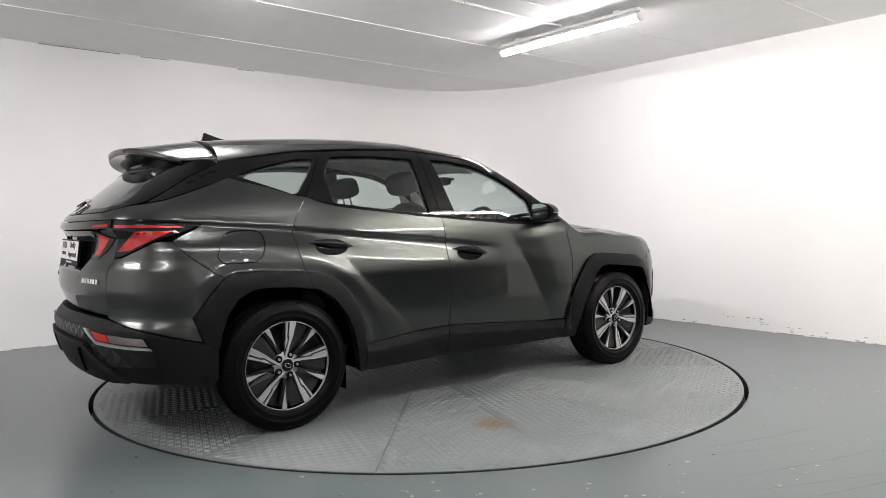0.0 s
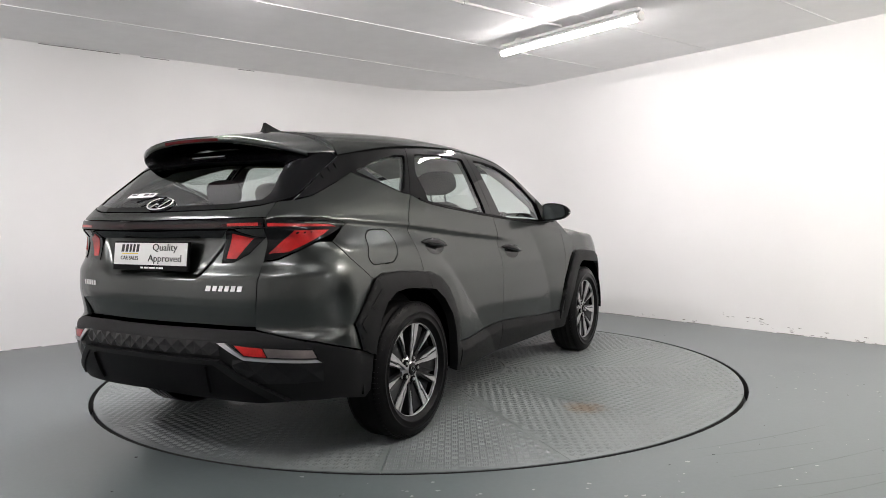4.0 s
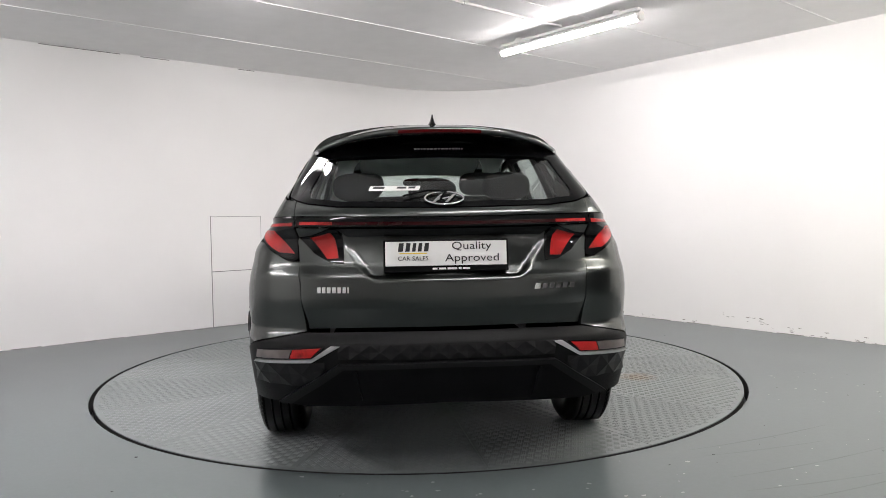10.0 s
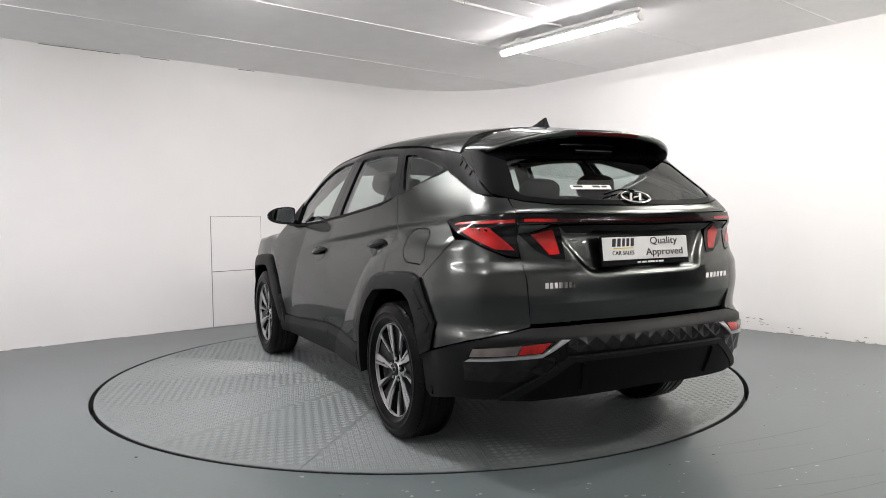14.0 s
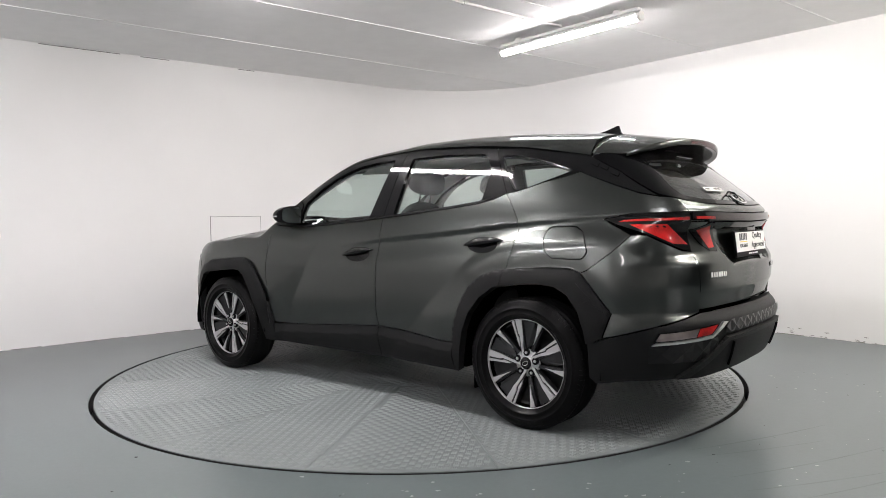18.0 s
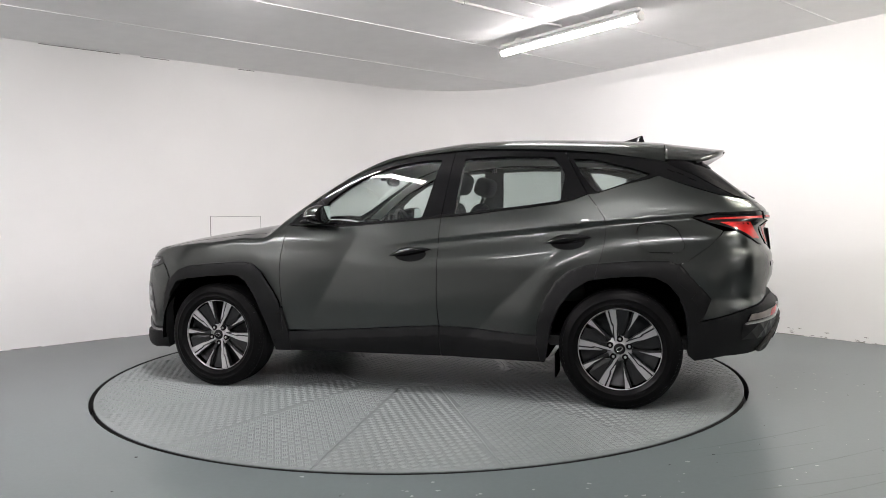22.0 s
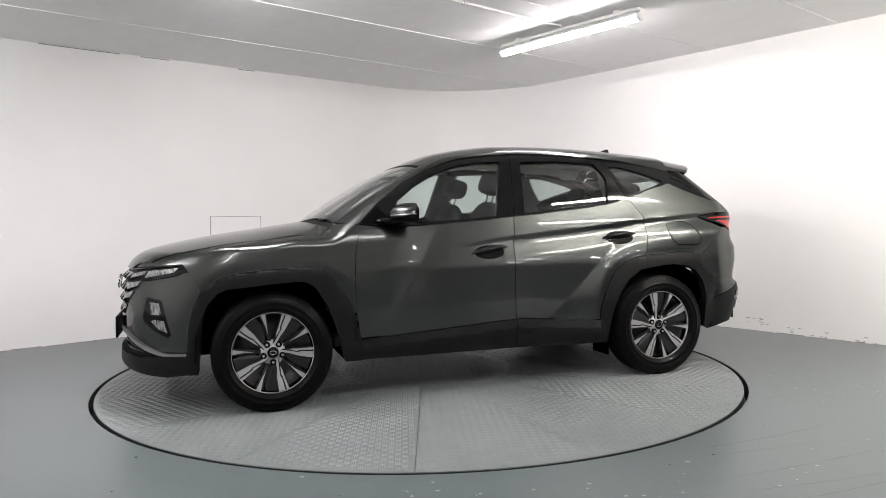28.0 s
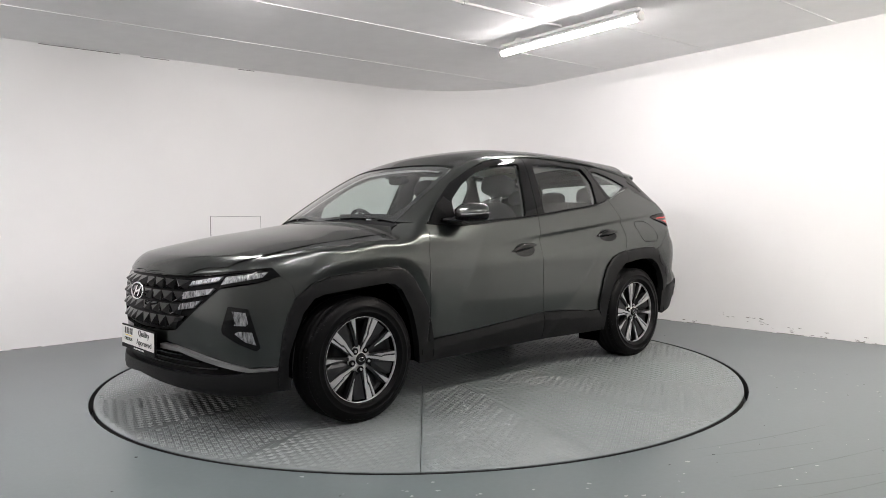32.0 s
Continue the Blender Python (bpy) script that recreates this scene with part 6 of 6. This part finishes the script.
    lathe(bm, [(-0.075, 0.155), (-0.068, 0.155), (-0.068, 0.06)], 48)
    part("brake_disc", bm, SILVER, wheel, smooth=True)
    return wheel


def wheel_pose(x, s, phase):
    return pose(x + CAR_X, s * 0.878 + CAR_Y, 0.3515, 0, 0, 0 if s > 0 else 180) @ Matrix.Rotation(radians(phase), 4, "Y")


first = make_wheel()
first.matrix_basis = wheel_pose(-1.34, 1, -150)
copy_thing(first, wheel_pose(1.34, 1, -184))
copy_thing(first, wheel_pose(-1.34, -1, -24))
copy_thing(first, wheel_pose(1.34, -1, 28))


def arch_liner(x, s):
    bm = bmesh.new()
    rows = []
    for y in (0.60, 0.885):
        rows.append([bm.verts.new((x + 0.440 * math.cos(a), s * y, 0.36 + 0.448 * math.sin(a))) for a in [math.pi * (i / 24 * 1.06 - 0.03) for i in range(25)]])
    for i in range(24):
        bm.faces.new((rows[0][i], rows[0][i + 1], rows[1][i + 1], rows[1][i]))
    c = [bm.verts.new(v.co) for v in rows[0]]
    bm.faces.new(c)
    cpart("wheel_liner", bm, FELT, car, smooth=False)


for x in (1.34, -1.34):
    for s in (1, -1):
        arch_liner(x, s)
for s in (1, -1):
    bm = bmesh.new()
    box(bm, (-0.965, s * 0.72 - 0.10, 0.155), (-0.955, s * 0.72 + 0.10, 0.30), bevel=0.002)
    cpart("mud_flap", bm, FELT, car)
bm = bmesh.new()
box(bm, (-2.02, -0.60, 0.33), (2.02, 0.60, 0.42), bevel=0.02)
box(bm, (-0.92, -0.84, 0.27), (0.92, 0.84, 0.36), bevel=0.02)
cpart("underbody", bm, FELT, car, "dark underbody tray")
bm = bmesh.new()
for s in (1, -1):
    cyl(bm, 0.03, 0.03, 1.3, pose(-1.34 if s > 0 else 1.34, 0, 0.33, 90, 0, 0), 12)
cpart("axle", bm, FELT, car)

# ---- the cabin seen through the glass
both("door_trim", [(0.80, 1.09), (-0.24, 1.13), (-1.1, 1.20), (-1.7, 1.22), (-1.7, 0.93), (-0.80, 0.90), (-0.78, 0.44), (0.76, 0.42), (0.78, 0.9)], TRIM, car, off=-0.075, depth=0.004, res=0.06, gap=0)
panel("headliner", across, [(0.36, 0.86), (0.0, 0.93), (-0.6, 0.95), (-1.58, 0.90), (-1.58, math.pi - 0.90), (-0.6, math.pi - 0.95), (0.0, math.pi - 0.93), (0.36, math.pi - 0.86)], HEADLINER, car, off=-0.045, depth=0.004, res=0.06, gap=0, label="pale grey headliner")
both("pillar_trim", [(-0.145, 1.13), (-0.32, 1.15), (-0.355, 1.52), (-0.225, 1.52)], FRAME_GREY, car, off=-0.045, depth=0.004, res=0.05, gap=0)
both("pillar_trim", [(-0.995, 1.20), (-1.19, 1.27), (-1.10, 1.40), (-1.03, 1.50), (-0.98, 1.50)], TRIM, car, off=-0.045, depth=0.004, res=0.05, gap=0)
both("pillar_trim", [(-1.30, 1.29), (-1.56, 1.355), (-1.75, 1.31), (-1.90, 1.22), (-1.55, 1.24), (-1.4, 1.26)], TRIM, car, off=-0.05, depth=0.004, res=0.05, gap=0)
both("frame_trim", ring(inset(FRAME_F, 0.02), WIN_F), FRAME_GREY, car, off=-0.036, depth=0.004, res=0.05, gap=0, label="grey inner window frame")
both("frame_trim", ring(inset(FRAME_R, 0.02), WIN_R), FRAME_GREY, car, off=-0.036, depth=0.004, res=0.05, gap=0, label="grey inner window frame")
both("frame_trim", ring(inset(FRAME_Q, 0.02), WIN_Q), FRAME_GREY, car, off=-0.036, depth=0.004, res=0.05, gap=0, label="grey inner window frame")
both("rail_trim", [(0.78, 0.19), (0.49, 0.50), (0.118, 0.70), (-0.45, 0.78), (-1.2, 0.71), (-1.5, 0.66), (-1.5, 0.86), (-0.6, 0.94), (0.0, 0.92), (0.36, 0.76), (0.6, 0.52), (0.84, 0.24)], HEADLINER, car, form=across, off=-0.04, depth=0.004, res=0.05, gap=0)


def cabin():
    bm = bmesh.new()
    box(bm, (-2.05, -0.76, 0.34), (0.95, 0.76, 0.40))
    cpart("cabin_floor", bm, TRIM, car)
    # dashboard
    bm = bmesh.new()
    prof = [(0.98, 1.085), (0.80, 1.100), (0.55, 1.085), (0.47, 1.06), (0.45, 1.00), (0.52, 0.80), (0.60, 0.55), (0.98, 0.55)]
    l = [bm.verts.new((x, 0.745 - 0.10 * (x > 0.9), z)) for x, z in prof]
    r = [bm.verts.new((x, -0.745 + 0.10 * (x > 0.9), z)) for x, z in prof]
    for i in range(len(prof)):
        j = (i + 1) % len(prof)
        bm.faces.new((l[i], l[j], r[j], r[i]))
    bm.faces.new(l[::-1])
    bm.faces.new(r)
    bmesh.ops.recalc_face_normals(bm, faces=bm.faces)
    cpart("dashboard", bm, TRIM, car, "black dashboard")
    bm = bmesh.new()
    box(bm, (0.50, -0.55, 1.085), (0.515, -0.22, 1.17), bevel=0.006)
    cpart("instrument_screen", bm, BLACK_GLOSS, car)
    bm = bmesh.new()
    box(bm, (0.66, -0.12, 1.095), (0.86, 0.26, 1.1), bevel=0.002, seg=1)
    cpart("dash_papers", bm, PLATE_WHITE, car, "white paper lying on the dashboard")
    # steering wheel on the right
    bm = bmesh.new()
    tilt = pose(0.38, -0.38, 1.03, 0, -66, 0)
    tube(bm, [tilt @ Vector((0.185 * math.cos(2 * math.pi * i / 32), 0.185 * math.sin(2 * math.pi * i / 32), 0)) for i in range(33)], 0.015, 8)
    sw = cpart("steering_wheel", bm, TRIM, car, "black steering wheel", True)
    bm = bmesh.new()
    blob(bm, tilt @ Matrix.Diagonal((0.065, 0.075, 0.025, 1)), 16, 8)
    for a in (0, 180, 270):
        box(bm, (0.05, -0.016, -0.008), (0.18, 0.016, 0.008), tilt @ pose(0, 0, 0, 0, 0, a + 90))
    cpart("hub_and_spokes", bm, TRIM, sw, smooth=True)
    bm = bmesh.new()
    cyl(bm, 0.03, 0.035, 0.22, pose(0.47, -0.38, 0.99, 0, -66, 0), 12)
    cpart("column", bm, TRIM, sw)
    # rear-view mirror
    bm = bmesh.new()
    blob(bm, scaled(0.36, 0.0, 1.41, 0.022, 0.115, 0.034), 20, 8, 3.0)
    tube(bm, [(0.365, 0, 1.42), (0.41, 0, 1.44)], 0.010, 6)
    cpart("inside_mirror", bm, BLACK, car, smooth=True)
    bm = bmesh.new()
    box(bm, (0.34, -0.055, 1.418), (0.45, 0.055, 1.442), bevel=0.012)
    cpart("camera_housing", bm, BLACK, car)


def seat(x, y, w):
    """A front seat: cushion, backrest, headrest on two posts, headrest."""
    bm = bmesh.new()
    blob(bm, scaled(x + 0.05, y, 0.66, 0.27, w / 2, 0.085, 0, -6, 0), 24, 12, 3.2)
    st = cpart("seat", bm, CLOTH, car, "black cloth seat", True)
    bm = bmesh.new()
    blob(bm, scaled(x - 0.26, y, 0.94, 0.075, w / 2, 0.31, 0, -16, 0), 24, 14, 3.0)
    for v in bm.verts:
        k = max(0, (v.co.z - 1.0) / 0.3)
        v.co.y = y + (v.co.y - y) * (1 - 0.22 * k)
    cpart("backrest", bm, CLOTH, st, smooth=True)
    bm = bmesh.new()
    blob(bm, scaled(x - 0.37, y, 1.365, 0.078, 0.138, 0.076, 0, -18, 0), 20, 12, 3.2)
    cpart("headrest", bm, CLOTH, st, smooth=True)
    for s in (-1, 1):
        bm = bmesh.new()
        tube(bm, [(x - 0.33, y + s * 0.055, 1.20), (x - 0.365, y + s * 0.055, 1.34)], 0.007, 6)
        cpart("headrest_post", bm, CHROME, st, smooth=True)


def rear_bench():
    bm = bmesh.new()
    blob(bm, scaled(-0.92, 0, 0.66, 0.27, 0.66, 0.09), 32, 12, 4.0)
    st = cpart("rear_bench", bm, CLOTH, car, "black cloth rear bench", True)
    bm = bmesh.new()
    blob(bm, scaled(-1.28, 0, 0.96, 0.07, 0.64, 0.30, 0, -18, 0), 32, 14, 4.0)
    cpart("backrest", bm, CLOTH, st, smooth=True)
    for y in (-0.40, 0.0, 0.40):
        bm = bmesh.new()
        blob(bm, scaled(-1.40, y, 1.30 - 0.03 * (y == 0), 0.045, 0.13, 0.075, 0, -12, 0), 20, 12, 2.8)
        cpart("headrest", bm, CLOTH, st, smooth=True)
    bm = bmesh.new()
    box(bm, (-2.05, -0.62, 1.085), (-1.42, 0.62, 1.10), bevel=0.004)
    cpart("parcel_shelf", bm, TRIM, car)


cabin()
seat(0.10, 0.40, 0.52)
seat(0.10, -0.40, 0.52)
rear_bench()


# ---- the table turns the car at one steady rate
def motions():
    rows = [(i * 0.5, pose(0, 0, 0, 0, 0, 34.904 + 5.78557 * i * 0.5)) for i in range(65)]
    walk(table, rows)
    walk(car, rows)


motions()
